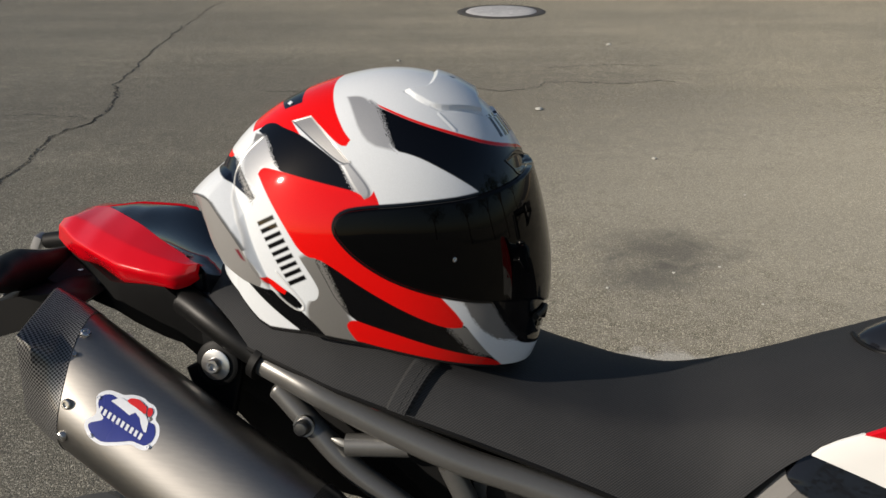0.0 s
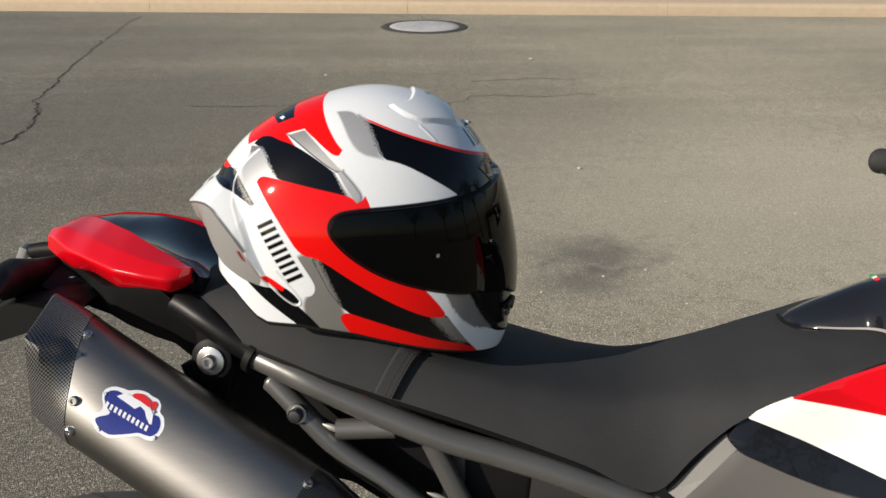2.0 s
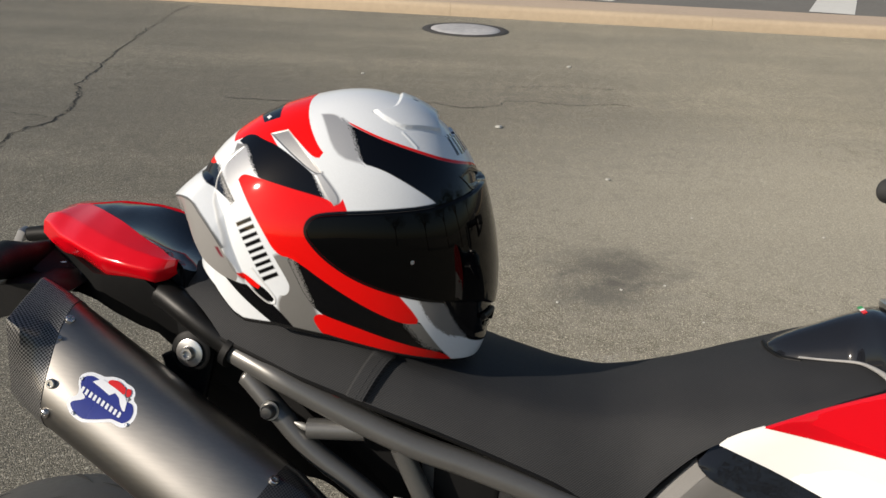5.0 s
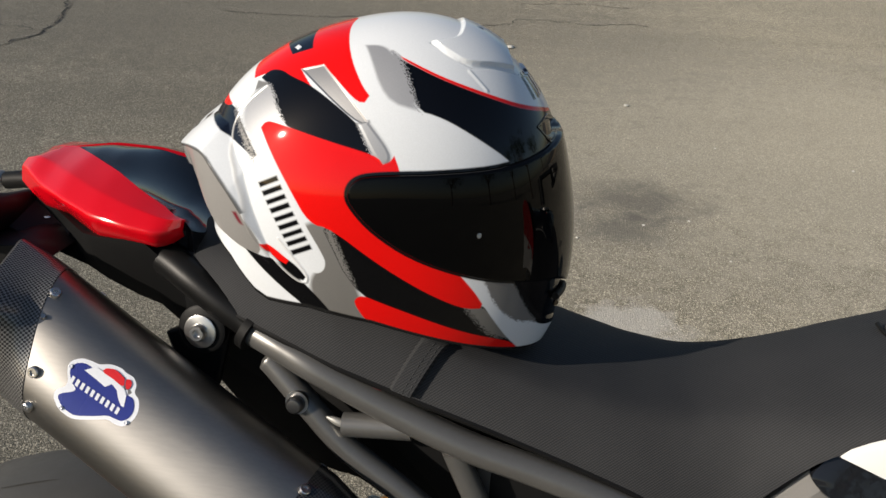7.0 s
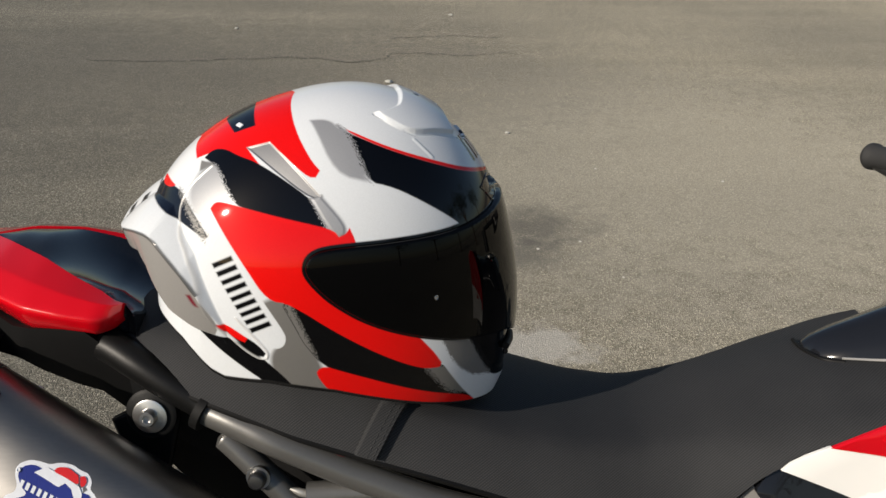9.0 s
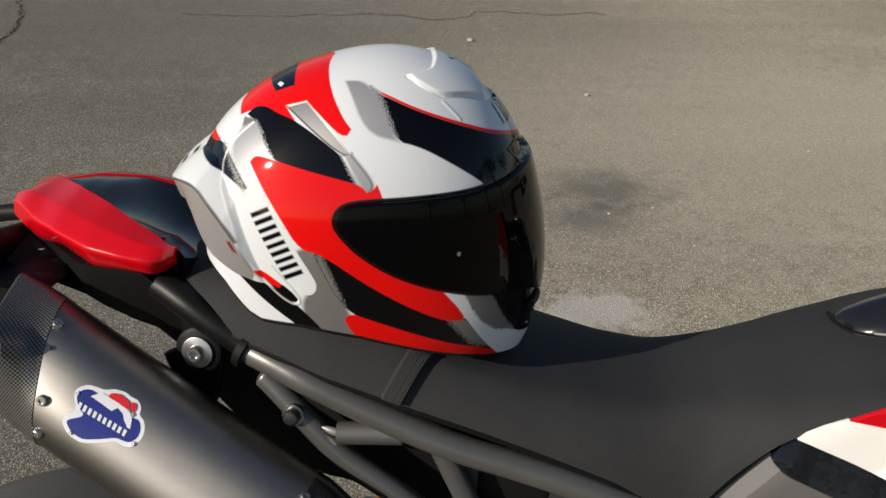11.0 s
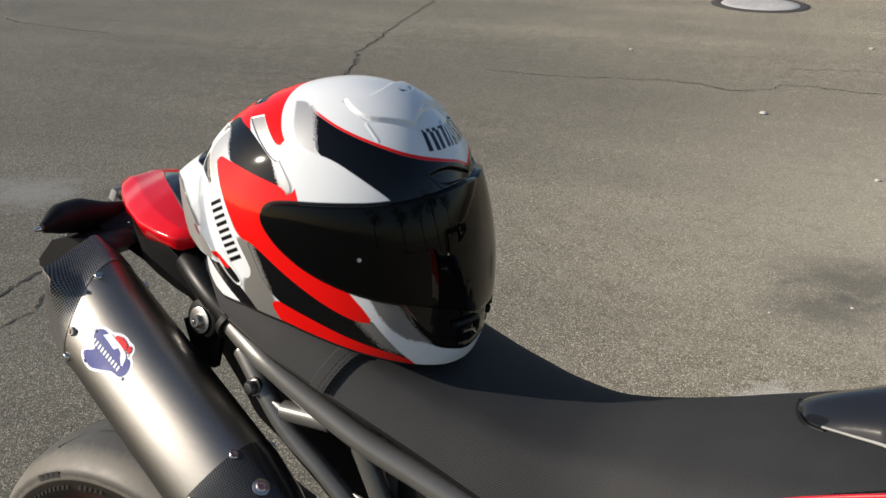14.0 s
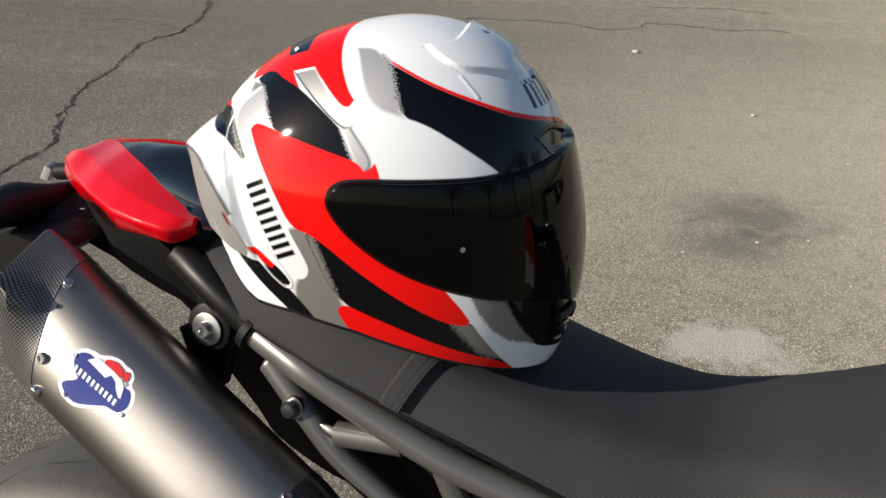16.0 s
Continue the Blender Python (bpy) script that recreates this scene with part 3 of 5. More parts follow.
REAR_WEDGE = [(-0.514, -0.108), (-0.472, -0.100), (-0.423, -0.122), (-0.359, -0.140), (-0.281, -0.196), (-0.183, -0.296), (-0.17, -0.34), (-0.26, -0.34), (-0.273, -0.290), (-0.350, -0.240), (-0.441, -0.175)]
OVAL_LINE = [(-0.485, 0.459), (-0.574, 0.368), (-0.584, 0.250), (-0.480, 0.094), (-0.437, -0.075), (-0.358, -0.158), (-0.297, -0.198), (-0.272, -0.192), (-0.268, -0.172), (-0.292, -0.138), (-0.366, -0.052)]
REAR_SILVER = [(-0.50, 0.50), (-0.455, 0.43), (-0.376, 0.318), (-0.44, 0.322), (-0.45, 0.29), (-0.41, 0.21), (-0.50, 0.26), (-0.56, 0.34), (-0.545, 0.42)]
FLAP_TOP = [(-1.2, 0.38), (-0.92, 0.36), (-0.80, 0.35), (-0.62, 0.30), (-0.50, 0.15), (-0.45, 0.02), (-0.40, -0.10)]
FLAP_LOW = [(-1.2, 0.19), (-0.80, 0.18), (-0.686, 0.190), (-0.609, 0.184), (-0.558, 0.138), (-0.505, 0.082), (-0.466, 0.022), (-0.412, -0.080), (-0.39, -0.12)]
FLAP_END = [(-1.2, 0.10), (-0.80, 0.115), (-0.716, 0.120), (-0.655, 0.080), (-0.609, 0.005), (-0.569, -0.050), (-0.487, -0.100), (-0.43, -0.118), (-0.40, -0.135)]
CAPSULE = [(-0.46, 0.20), (-0.41, 0.24), (-0.355, 0.156), (-0.278, 0.015), (-0.215, -0.094), (-0.211, -0.122), (-0.220, -0.146), (-0.240, -0.156), (-0.272, -0.145), (-0.366, -0.054), (-0.44, 0.09)]
DARK_TIP = [(-0.432, -0.078), (-0.335, -0.120), (-0.298, -0.147), (-0.276, -0.175), (-0.284, -0.189), (-0.309, -0.184), (-0.350, -0.154)]


def eased(pts, closed=True, rounds=2):
    """An outline with its shallow corners rounded and its sharp ones kept."""
    for _ in range(rounds):
        out, n = [], len(pts)
        for i, p in enumerate(pts):
            if not closed and i in (0, n - 1):
                out.append(p)
                continue
            a, b = pts[i - 1], pts[(i + 1) % n]
            e, g = (p[0] - a[0], p[1] - a[1]), (b[0] - p[0], b[1] - p[1])
            turn = abs(math.atan2(e[0] * g[1] - e[1] * g[0], e[0] * g[0] + e[1] * g[1]))
            if turn > 1.05 or turn < 0.02:
                out.append(p)
            else:
                out += [(p[0] - 0.25 * e[0], p[1] - 0.25 * e[1]), (p[0] + 0.25 * g[0], p[1] + 0.25 * g[1])]
        pts = out
    return pts


def outside(u, v, pts, closed=True):
    """Distance to an outline in the plane: minus within it, 9 well away from it."""
    if u.ndim > 1:
        pts = eased(pts, closed)
    xs_, ys_ = [q[0] for q in pts], [q[1] for q in pts]
    close = (u > min(xs_) - 0.06) & (u < max(xs_) + 0.06) & (v > min(ys_) - 0.06) & (v < max(ys_) + 0.06)
    if u.ndim > 1:
        full = np.full(u.shape, 9.0)
        if close.any():
            full[close] = outside(u[close], v[close], pts, closed)
        return full
    best, inside = np.full(u.shape, 9.0), np.zeros(u.shape, bool)
    ps = list(zip(pts, pts[1:] + pts[:1])) if closed else list(zip(pts, pts[1:]))
    for (ax, ay), (bx, by) in ps:
        ex, ey = bx - ax, by - ay
        t = np.clip(((u - ax) * ex + (v - ay) * ey) / (ex * ex + ey * ey + 1e-12), 0, 1)
        best = np.minimum(best, np.hypot(u - ax - t * ex, v - ay - t * ey))
        if closed:
            cross = (ay > v) != (by > v)
            inside ^= cross & (u < ex * (v - ay) / (ey + (1e-12 if ey == 0 else 0)) + ax)
    return np.where(inside, -best, best) if closed else best


def shell_radius(d):
    q = np.abs(d @ SHAPE.T)
    raw = d @ SHAPE.T
    a = np.where(raw[..., 0] > 0, FRONT, REAR)
    c = np.where(raw[..., 2] > 0, TOP, LOW)
    return 1.0 / ((q[..., 0] / a) ** POWER + (q[..., 1] / HALF) ** POWER + (q[..., 2] / c) ** POWER) ** (1 / POWER)


def ball_grid(nt, right, left):
    """Directions on a ball whose poles are the two sides of the helmet, denser on its right."""
    phi = np.r_[np.linspace(0.004, math.pi / 2, right), np.linspace(math.pi / 2, math.pi - 0.004, left)[1:]]
    th = np.linspace(0, 2 * math.pi, nt, endpoint=False)
    P, T = np.meshgrid(phi, th, indexing="ij")
    d = np.stack([np.sin(P) * np.cos(T), -np.cos(P), np.sin(P) * np.sin(T)], -1)
    k = 1 + np.abs(d[..., 1])
    return d, d[..., 0] / k, d[..., 2] / k


def grid_mesh(name, co, keep, material, parent, label=""):
    """A mesh from a grid of places that closes round its second axis; keep: which corners stay."""
    n, m = co.shape[:2]
    idx = np.arange(n * m).reshape(n, m)
    nxt = np.roll(idx, -1, axis=1)
    quads = np.stack([idx[:-1], nxt[:-1], nxt[1:], idx[1:]], -1).reshape(-1, 4)
    quads = quads[keep.ravel()[quads].any(1)]
    used, inv = np.unique(quads, return_inverse=True)
    quads = inv.reshape(quads.shape)
    me = bpy.data.meshes.new(name)
    me.vertices.add(len(used))
    me.vertices.foreach_set("co", co.reshape(-1, 3)[used].ravel())
    me.loops.add(quads.size)
    me.loops.foreach_set("vertex_index", quads.ravel())
    me.polygons.add(len(quads))
    me.polygons.foreach_set("loop_start", np.arange(0, quads.size, 4))
    me.polygons.foreach_set("use_smooth", np.ones(len(quads), bool))
    me.update(calc_edges=True)
    me.materials.append(MAT[material])
    ob = new(name, me)
    ob.parent = parent
    if label:
        tagged(ob, label)
    return ob, used


def raised(u, v, outline, height, soft):
    """A swelling with the given outline, rounded at its edge."""
    s = np.clip(-outside(u, v, outline) / soft, 0, 1)
    return height * s * s * (3 - 2 * s)


def faceted(u, v, outline, height, slope):
    """A raised plate with the given outline and a flat bevel round it."""
    return height * np.clip(-outside(u, v, outline) / slope, 0, 1)


def flap(u, v):
    """The rear lip of the shell: it rises towards its lower edge and ends in a step."""
    top = np.interp(u, [p[0] for p in FLAP_TOP], [p[1] for p in FLAP_TOP])
    low = np.interp(u, [p[0] for p in FLAP_LOW], [p[1] for p in FLAP_LOW])
    f = np.clip((top - v) / (top - low + 1e-6), 0, 1)
    end = np.interp(u, [p[0] for p in FLAP_END], [p[1] for p in FLAP_END])
    back_ = np.clip((low - v) / (low - end + 1e-6), 0, 1)
    step = np.clip((end - v) / 0.022, 0, 1)
    under = np.clip((end - v) / 0.03, 0, 1) * np.clip((v + 0.30) / 0.20, 0, 1) * np.clip((-0.50 - u) / 0.12, 0, 1)
    return np.where(u < -0.40, 1, 0) * f * (1 - 0.40 * back_) * (1 - step) * np.clip((-0.40 - u) / 0.25, 0, 1) ** 0.6 - 0.45 * under


def helmet_surface(d, u, v):
    r = shell_radius(d)
    r = r + faceted(u, v, TOP_VENT, 0.0034, 0.010) + raised(u, v, CROWN_SLOT, -0.001, 0.006) + faceted(u, v, STRIP, -0.0010, 0.004) + faceted(u, v, BROW_VENT, -0.0035, 0.014)
    r = r + raised(u, v, SILVER_SIDE, 0.0006, 0.012) + raised(u, v, CHIN_BLACK, -0.002, 0.03)
    r = r + 0.0045 * np.clip((u - 0.30) / 0.25, 0, 1) * np.clip((-0.30 - v) / 0.18, 0, 1)
    r = r - 0.0009 * np.clip(1 - outside(u, v, VENT_LINE, False) / 0.0055, 0, 1) + 0.0006 * np.clip(1 - outside(u, v, CROWN_CREASE, False) / 0.010, 0, 1) + faceted(u, v, SCOOP, -0.0022, 0.007)
    r = r + 0.020 * flap(u, v)
    line = outside(u, v, OVAL_LINE, False)
    r = r + 0.0010 * np.clip(1 - line / 0.006, 0, 1)
    down = -(d[..., 2] - RIM_SLOPE * d[..., 0])
    dip = np.interp(d[..., 0] * r, [-0.155, -0.139, -0.130, -0.117, -0.106, -0.089, -0.070, -0.045, -0.015], [0.002, 0.006, 0.0114, 0.0205, 0.0220, 0.0155, 0.0085, 0.0045, 0.0])
    cut = np.where(down > 1e-3, (dip - RIM_Z) / np.maximum(down, 1e-3), 9.0)
    k = 0.006
    h = np.clip(0.5 + 0.5 * (cut - r) / k, 0, 1)
    return cut * (1 - h) + r * h - k * h * (1 - h), cut - r


helmet = thing("motorcycle_helmet", HELMET, "full face helmet, red white black silver, resting on the seat", "helmet")


def build_shell():
    rng = np.random.default_rng(5)
    d, u, v = ball_grid(1500, 410, 90)
    r, rim = helmet_surface(d, u, v)
    co = d * r[..., None]
    col = np.empty(d.shape)
    col[:] = WHITE
    metal = np.zeros(u.shape)
    speck = rng.random((700, 700))
    dots = speck[np.floor(u / 0.0019).astype(int) % 700, np.floor(v / 0.0019).astype(int) % 700]

    def spray(outline, colour, soft=0.0018, grain=0.0, grow=0.0, within=None, flake=0.0):
        nonlocal col, metal
        flake = 0.45 if colour in (SILVER, PALE) else flake
        s = outside(u, v, outline) - grow
        if grain:
            f = np.where(s < -grain, 1.0, (np.clip(0.5 - s / (2 * grain), 0, 1) > dots) * 1.0)
        else:
            f = np.clip(0.5 - s / (2 * soft), 0, 1)
        if within is not None:
            f = f * (outside(u, v, within) < 0.010)
        col = col * (1 - f[..., None]) + np.array(colour) * f[..., None]
        metal = metal * (1 - f) + flake * f

    spray(BROW_SILVER, PALE, 0.006)
    spray(BROW_BLACK, BLACK)
    spray([(-0.04, 0.62), (0.002, 0.60), (0.070, 0.38), (0.0, 0.38)], PALE, grain=0.012, within=BROW_BLACK)
    spray(BROW_STRIPE, RED)
    spray(REAR_SILVER, PALE, 0.012)
    spray(RED_CROWN, RED)
    spray(TAG, NAVY)
    spray(BLACK_SIDE, BLACK, grow=0.006)
    spray([(-0.50, 0.47), (-0.462, 0.462), (-0.366, 0.320), (-0.41, 0.318)], PALE, grain=0.010)
    spray([(-0.125, 0.355), (-0.100, 0.345), (-0.03, 0.232), (-0.070, 0.238)], PALE, grain=0.010, within=BLACK_SIDE)
    spray(STRIP, (0.34, 0.335, 0.33), flake=0.75)
    spray([(-0.128, 0.345), (-0.086, 0.356), (-0.084, 0.350), (-0.124, 0.338)], (0.05, 0.05, 0.05), 0.004)
    spray(SILVER_SIDE, PALE, 0.006)
    spray(GREY_LOW, SILVER, 0.008, grow=0.006)
    spray(BLACK_LOW, BLACK, grow=0.012)
    spray([(-0.215, 0.0), (-0.195, 0.01), (-0.10, -0.22), (-0.075, -0.30), (-0.11, -0.30)], SILVER, grain=0.010, within=BLACK_LOW)
    spray(GREY_END, SILVER, grain=0.012, within=BLACK_LOW)
    spray([(0.262, -0.250), (0.302, -0.252), (0.384, -0.390), (0.335, -0.365)], SILVER)
    spray(RED_BOLT, RED)
    spray(RED_LOW, RED)
    spray(CHIN_WHITE, WHITE)
    spray(CHIN_BLACK, BLACK, grow=0.006)
    spray([(0.288, -0.14), (0.392, -0.16), (0.447, -0.28), (0.505, -0.372), (0.402, -0.325), (0.334, -0.251)], (0.16, 0.155, 0.15), grain=0.006)
    spray(CHIN_WHITE, WHITE, grow=-0.007)
    spray(REAR_BLACK, NAVY)
    spray([(-0.62, 0.37), (-0.57, 0.34), (-0.43, 0.18), (-0.47, 0.19)], SILVER, grain=0.012)
    spray(REAR_RED, RED)
    spray(REAR_WEDGE, BLACK)
    spray(CAPSULE, WHITE)
    spray(DARK_TIP, BLACK)
    spray([(-0.429, -0.074), (-0.390, -0.084), (-0.333, -0.124), (-0.343, -0.140), (-0.382, -0.126)], RED)
    spray(CROWN_SLOT, (0.26, 0.265, 0.275), 0.004)
    # plain bars where the maker's marks stand, on the side and on the forehead
    start, stop, across = np.array((-0.404, 0.140)), np.array((-0.285, -0.088)), np.array((0.032, 0.0165))
    run = stop - start
    for a, b in ((0.0, 0.065), (0.115, 0.18), (0.235, 0.295), (0.345, 0.41), (0.465, 0.525), (0.575, 0.64), (0.69, 0.75), (0.80, 0.865), (0.92, 0.99)):
        p, q = start + run * a, start + run * b
        spray([tuple(p - across), tuple(p + across), tuple(q + across), tuple(q - across)], BLACK, 0.003)
    for a, b, c, e in (((0.494, 0.583), (0.554, 0.628), (0.622, 0.505), (0.541, 0.471)), ((0.573, 0.638), (0.655, 0.705), (0.712, 0.565), (0.633, 0.513)), ((0.672, 0.715), (0.735, 0.70), (0.79, 0.61), (0.725, 0.57))):
        for f0, f1 in ((0.0, 0.34), (0.62, 1.0)):
            quad = [tuple(np.array(p_) + (np.array(q_) - np.array(p_)) * f) for p_, q_, f in ((a, b, f0), (a, b, f1), (e, c, f1), (e, c, f0))]
            spray(quad, NAVY, 0.003)
    for z in (0.235, 0.305):
        spray([(-0.97, z - 0.016), (-0.90, z - 0.020), (-0.89, z + 0.012), (-0.97, z + 0.016)], BLACK, 0.006)
    spray([(-0.538, 0.437), (-0.553, 0.486), (-0.480, 0.467)], SILVER, 0.003)
    # clear lacquered seam, seals and the rubber rim
    line = outside(u, v, OVAL_LINE, False)
    f = np.clip((0.0055 - line) / 0.003, 0, 1) * 0.7
    col = col * (1 - f[..., None]) + np.array((0.55, 0.55, 0.54)) * f[..., None]
    spray(FLAP_LOW[:-1] + FLAP_END[::-1][1:], (0.22, 0.214, 0.205))
    edge = outside(u, v, FLAP_LOW[1:-2], False)
    f = np.clip((0.006 - edge) / 0.003, 0, 1) * 0.85
    col = col * (1 - f[..., None]) + np.array((0.03, 0.03, 0.03)) * f[..., None]
    spray([(-0.494, 0.020), (-0.480, 0.022), (-0.462, -0.018), (-0.476, -0.016)], (0.14, 0.01, 0.02), 0.004)
    s = outside(u, v, VISOR)
    f = np.clip((0.012 - s) / 0.004, 0, 1)
    col = col * (1 - f[..., None]) + np.array(BLACK) * f[..., None]
    f = np.clip((0.010 - rim) / 0.002, 0, 1)
    col = col * (1 - f[..., None]) + np.array((0.010, 0.010, 0.010)) * f[..., None]
    shell, used = grid_mesh("shell", co, np.ones(u.shape, bool), "paint", helmet)
    attr = shell.data.color_attributes.new("paint", "FLOAT_COLOR", "POINT")
    attr.data.foreach_set("color", np.concatenate([col.reshape(-1, 3)[used], metal.reshape(-1, 1)[used]], 1).astype(np.float32).ravel())
    return shell


shell = build_shell()


def build_visor():
    d, u, v = ball_grid(620, 170, 90)
    r, _ = helmet_surface(d, u, v)
    s = outside(u, v, VISOR)
    r = shell_radius(d) + 0.0052 - 0.010 * np.clip((s + 0.010) / 0.016, 0, 1) ** 1.6
    return grid_mesh("visor", d * r[..., None], s < 0.012, "visor", helmet, "dark smoked face shield")[0]


visor = build_visor()


def on_shell(u, v, lift=0.0, right=True):
    """The place and outward way at a point of the side view."""
    k = u * u + v * v
    dy = (1 - k) / (1 + k)
    d = np.array([u * (1 + dy), -dy if right else dy, v * (1 + dy)])
    return Vector(d * (shell_radius(d) + lift)), Vector(d)


p, n = on_shell(0.263, 0.008, 0.005)
part("visor_pin", turned([(0, 0.0022), (0.0006, 0.0022), (0.0009, 0.0014), (0.0004, 0.0007)], n, p, 16), "steel", visor, "small metal pin in the shield")
# the navy tag's light mark
p, n = on_shell(-0.44, 0.665, 0.0004)
part("tag_mark", block((0.010, 0.004, 0.0012), Matrix.Translation(p) @ n.to_track_quat("Z", "Y").to_matrix().to_4x4(), 0.0005), "sticker_white", helmet, "small pale mark on the navy tag")
# raised frame of the brow vent
for line in ([(0.525, 0.357), (0.580, 0.392), (0.642, 0.425), (0.720, 0.437), (0.85, 0.449)], [(0.525, 0.357), (0.570, 0.331), (0.617, 0.304), (0.70, 0.338), (0.85, 0.384)]):
    part("brow_vent_rim", tube_mesh([on_shell(a, b, 0.0003)[0] for a, b in line], 0.0007, 8, 4), "black", helmet, "black moulded rim of the brow vent")
# chin intake
for side in (True, False):
    q = [on_shell(a, b, 0.0020, side) for a, b in ((0.62, -0.33), (0.70, -0.36), (0.78, -0.40), (0.77, -0.46))]
    part("chin_intake", tube_mesh([a for a, _ in q], 0.0036, 10, 4), "plastic", helmet, "black chin intake lip")
    q = [on_shell(a, b, 0.001, side) for a, b in ((0.66, -0.40), (0.72, -0.44), (0.755, -0.50))]
    part("chin_louvre", tube_mesh([a for a, _ in q], 0.0030, 8, 4), "black", helmet)

# ---------------------------------------------------------------- motorcycle
# in its own axes: x ahead, y to its left, z up, leaning on its side stand
BIKE = pose(0, 0.68, 0, -8, 0, -9)
bike = thing("motorcycle", BIKE, "red, white and black motorcycle parked leaning on its side stand", "motorcycle")
AXLE = Vector((-0.42, 0.0, 0.318))


def lerp_table(x, table):
    xs = [row[0] for row in table]
    return [float(np.interp(x, xs, [row[k] for row in table])) for k in range(1, len(table[0]))]


# seat: x, crown height, half width of the crown, half width at the hem, hem height, middle line
SEAT = [
    (-0.262, 0.979, 0.046, 0.068, 0.962, 0.0),
    (-0.25, 0.984, 0.060, 0.086, 0.951, 0.0),
    (-0.20, 0.982, 0.080, 0.108, 0.930, -0.002),
    (-0.15, 0.976, 0.092, 0.120, 0.918, -0.004),
    (-0.10, 0.966, 0.098, 0.127, 0.903, -0.007),
    (-0.03, 0.946, 0.100, 0.128, 0.884, -0.011),
    (0.04, 0.921, 0.098, 0.126, 0.864, -0.014),
    (0.11, 0.902, 0.092, 0.122, 0.841, -0.017),
    (0.18, 0.888, 0.086, 0.118, 0.816, -0.020),
    (0.235, 0.884, 0.082, 0.116, 0.790, -0.021),
    (0.266, 0.889, 0.081, 0.115, 0.783, -0.021),
    (0.292, 0.896, 0.080, 0.114, 0.824, -0.021),
    (0.332, 0.909, 0.078, 0.113, 0.868, -0.021),
    (0.385, 0.926, 0.076, 0.112, 0.900, -0.021),
    (0.42, 0.936, 0.076, 0.112, 0.915, -0.021),
    (0.47, 0.945, 0.080, 0.111, 0.936, -0.021),
    (0.515, 0.953, 0.082, 0.104, 0.953, -0.021),
]


def smooth_row(x):
    """The seat's measures at x, eased between the rows."""
    acc = np.zeros(5)
    for k, w in ((-0.012, 0.25), (0.0, 0.5), (0.012, 0.25)):
        acc += w * np.array(lerp_table(x + k, SEAT))
    return acc


def shoulder(zc, zb):
    """How far the crown falls to its edge: less where the flank runs out."""
    return min(0.010, max(0.001, 0.6 * (zc - zb)))


def seat_section(x):
    zc, wt, wb, zb, mid = smooth_row(x)
    drop = shoulder(zc, zb)
    half = []
    for k in range(13):
        a = k / 12
        if a < 0.5:
            t = a / 0.5
            y, z = wt * t, zc - drop * t ** 2.2
        else:
            t = (a - 0.5) / 0.5
            y = wt + (wb - wt) * (1 - (1 - t) ** 1.5)
            z = zc - drop + (zb - zc + drop) * t ** 1.25
        half.append((y, z))
    ring = [(x, mid - y, z) for y, z in half[::-1]] + [(x, mid + y, z) for y, z in half[1:]]
    return ring + [(x, mid + wb - 0.02, zb - 0.004), (x, mid - wb + 0.02, zb - 0.004)]


bm = bmesh.new()
xs = list(np.linspace(-0.262, 0.515, 96))
rings(bm, [seat_section(x) for x in xs])
seat = part("seat", bm, "seat", bike, "matt black seat in fine woven vinyl")


def seat_side(x, t):
    """A place on the right flank of the seat: t 0 at the crown's edge, 1 at the hem."""
    zc, wt, wb, zb, mid = smooth_row(x)
    return Vector((x, mid - (wt + (wb - wt) * (1 - (1 - t) ** 1.5)), zc - shoulder(zc, zb) + (zb - zc + shoulder(zc, zb)) * t ** 1.25))


# passenger strap over the seat
def strap_ring(t, c, w, lift):
    return [seat_side(c + dx, t) + Vector((0, -lift * (0.4 if abs(dx) > w * 0.9 else 1), lift * 0.5)) for dx in (-w, -w * 0.8, -w * 0.35, 0, w * 0.35, w * 0.8, w)]


bm = bmesh.new()
sections = []
for t in np.linspace(-0.45, 0.99, 20):
    c, f = -0.007 - 0.026 * max(t, 0), max(t, 0)
    shift = Vector((0, -0.13 * min(t, 0), -0.004 * min(t, 0)))
    top = [q + shift for q in strap_ring(f, c, 0.0105, 0.0068)]
    base = [seat_side(c + dx, f) + shift + Vector((0, 0.002, -0.001)) for dx in (0.0112, -0.0112)]
    sections.append(top + base)
rings(bm, sections)
strap = part("strap", bm, "seat", seat, "black strap across the seat")
for dx in (0.0005, 0.0055):
    for i in range(9):
        t = 0.06 + i * 0.105
        a, b = seat_side(-0.007 - 0.026 * t + dx, t), seat_side(-0.007 - 0.026 * (t + 0.07) + dx, t + 0.07)
        lift = Vector((0, -0.0066, 0.0033))
        part("stitch", tube_mesh([a + lift, b + lift], 0.0007, 6, 2), "seat", strap)
# welt along the hem of the seat
part("hem", tube_mesh([seat_side(x, 1.0) + Vector((0, 0.002 + 0.012 * min(1, max(0, (x - 0.20) * 12)), -0.002)) for x in np.linspace(-0.25, 0.372, 40)], lambda t: 0.0035 + 0.003 * min(1, max(0, (t - 0.72) * 8)), 8, 2), "plastic", seat, "black moulded hem")
part("hem", tube_mesh([seat_side(x, 1.0) + Vector((0, 0.006, -0.001)) for x in np.linspace(0.372, 0.505, 14)], 0.0028, 8, 2), "plastic", seat, "black moulded hem")
part("lock_tab", block((0.010, 0.004, 0.006), pose(-0.056, -0.133, 0.884, 0, 20, 0), 0.002), "lock_red", bike, "small dark red tab under the seat")

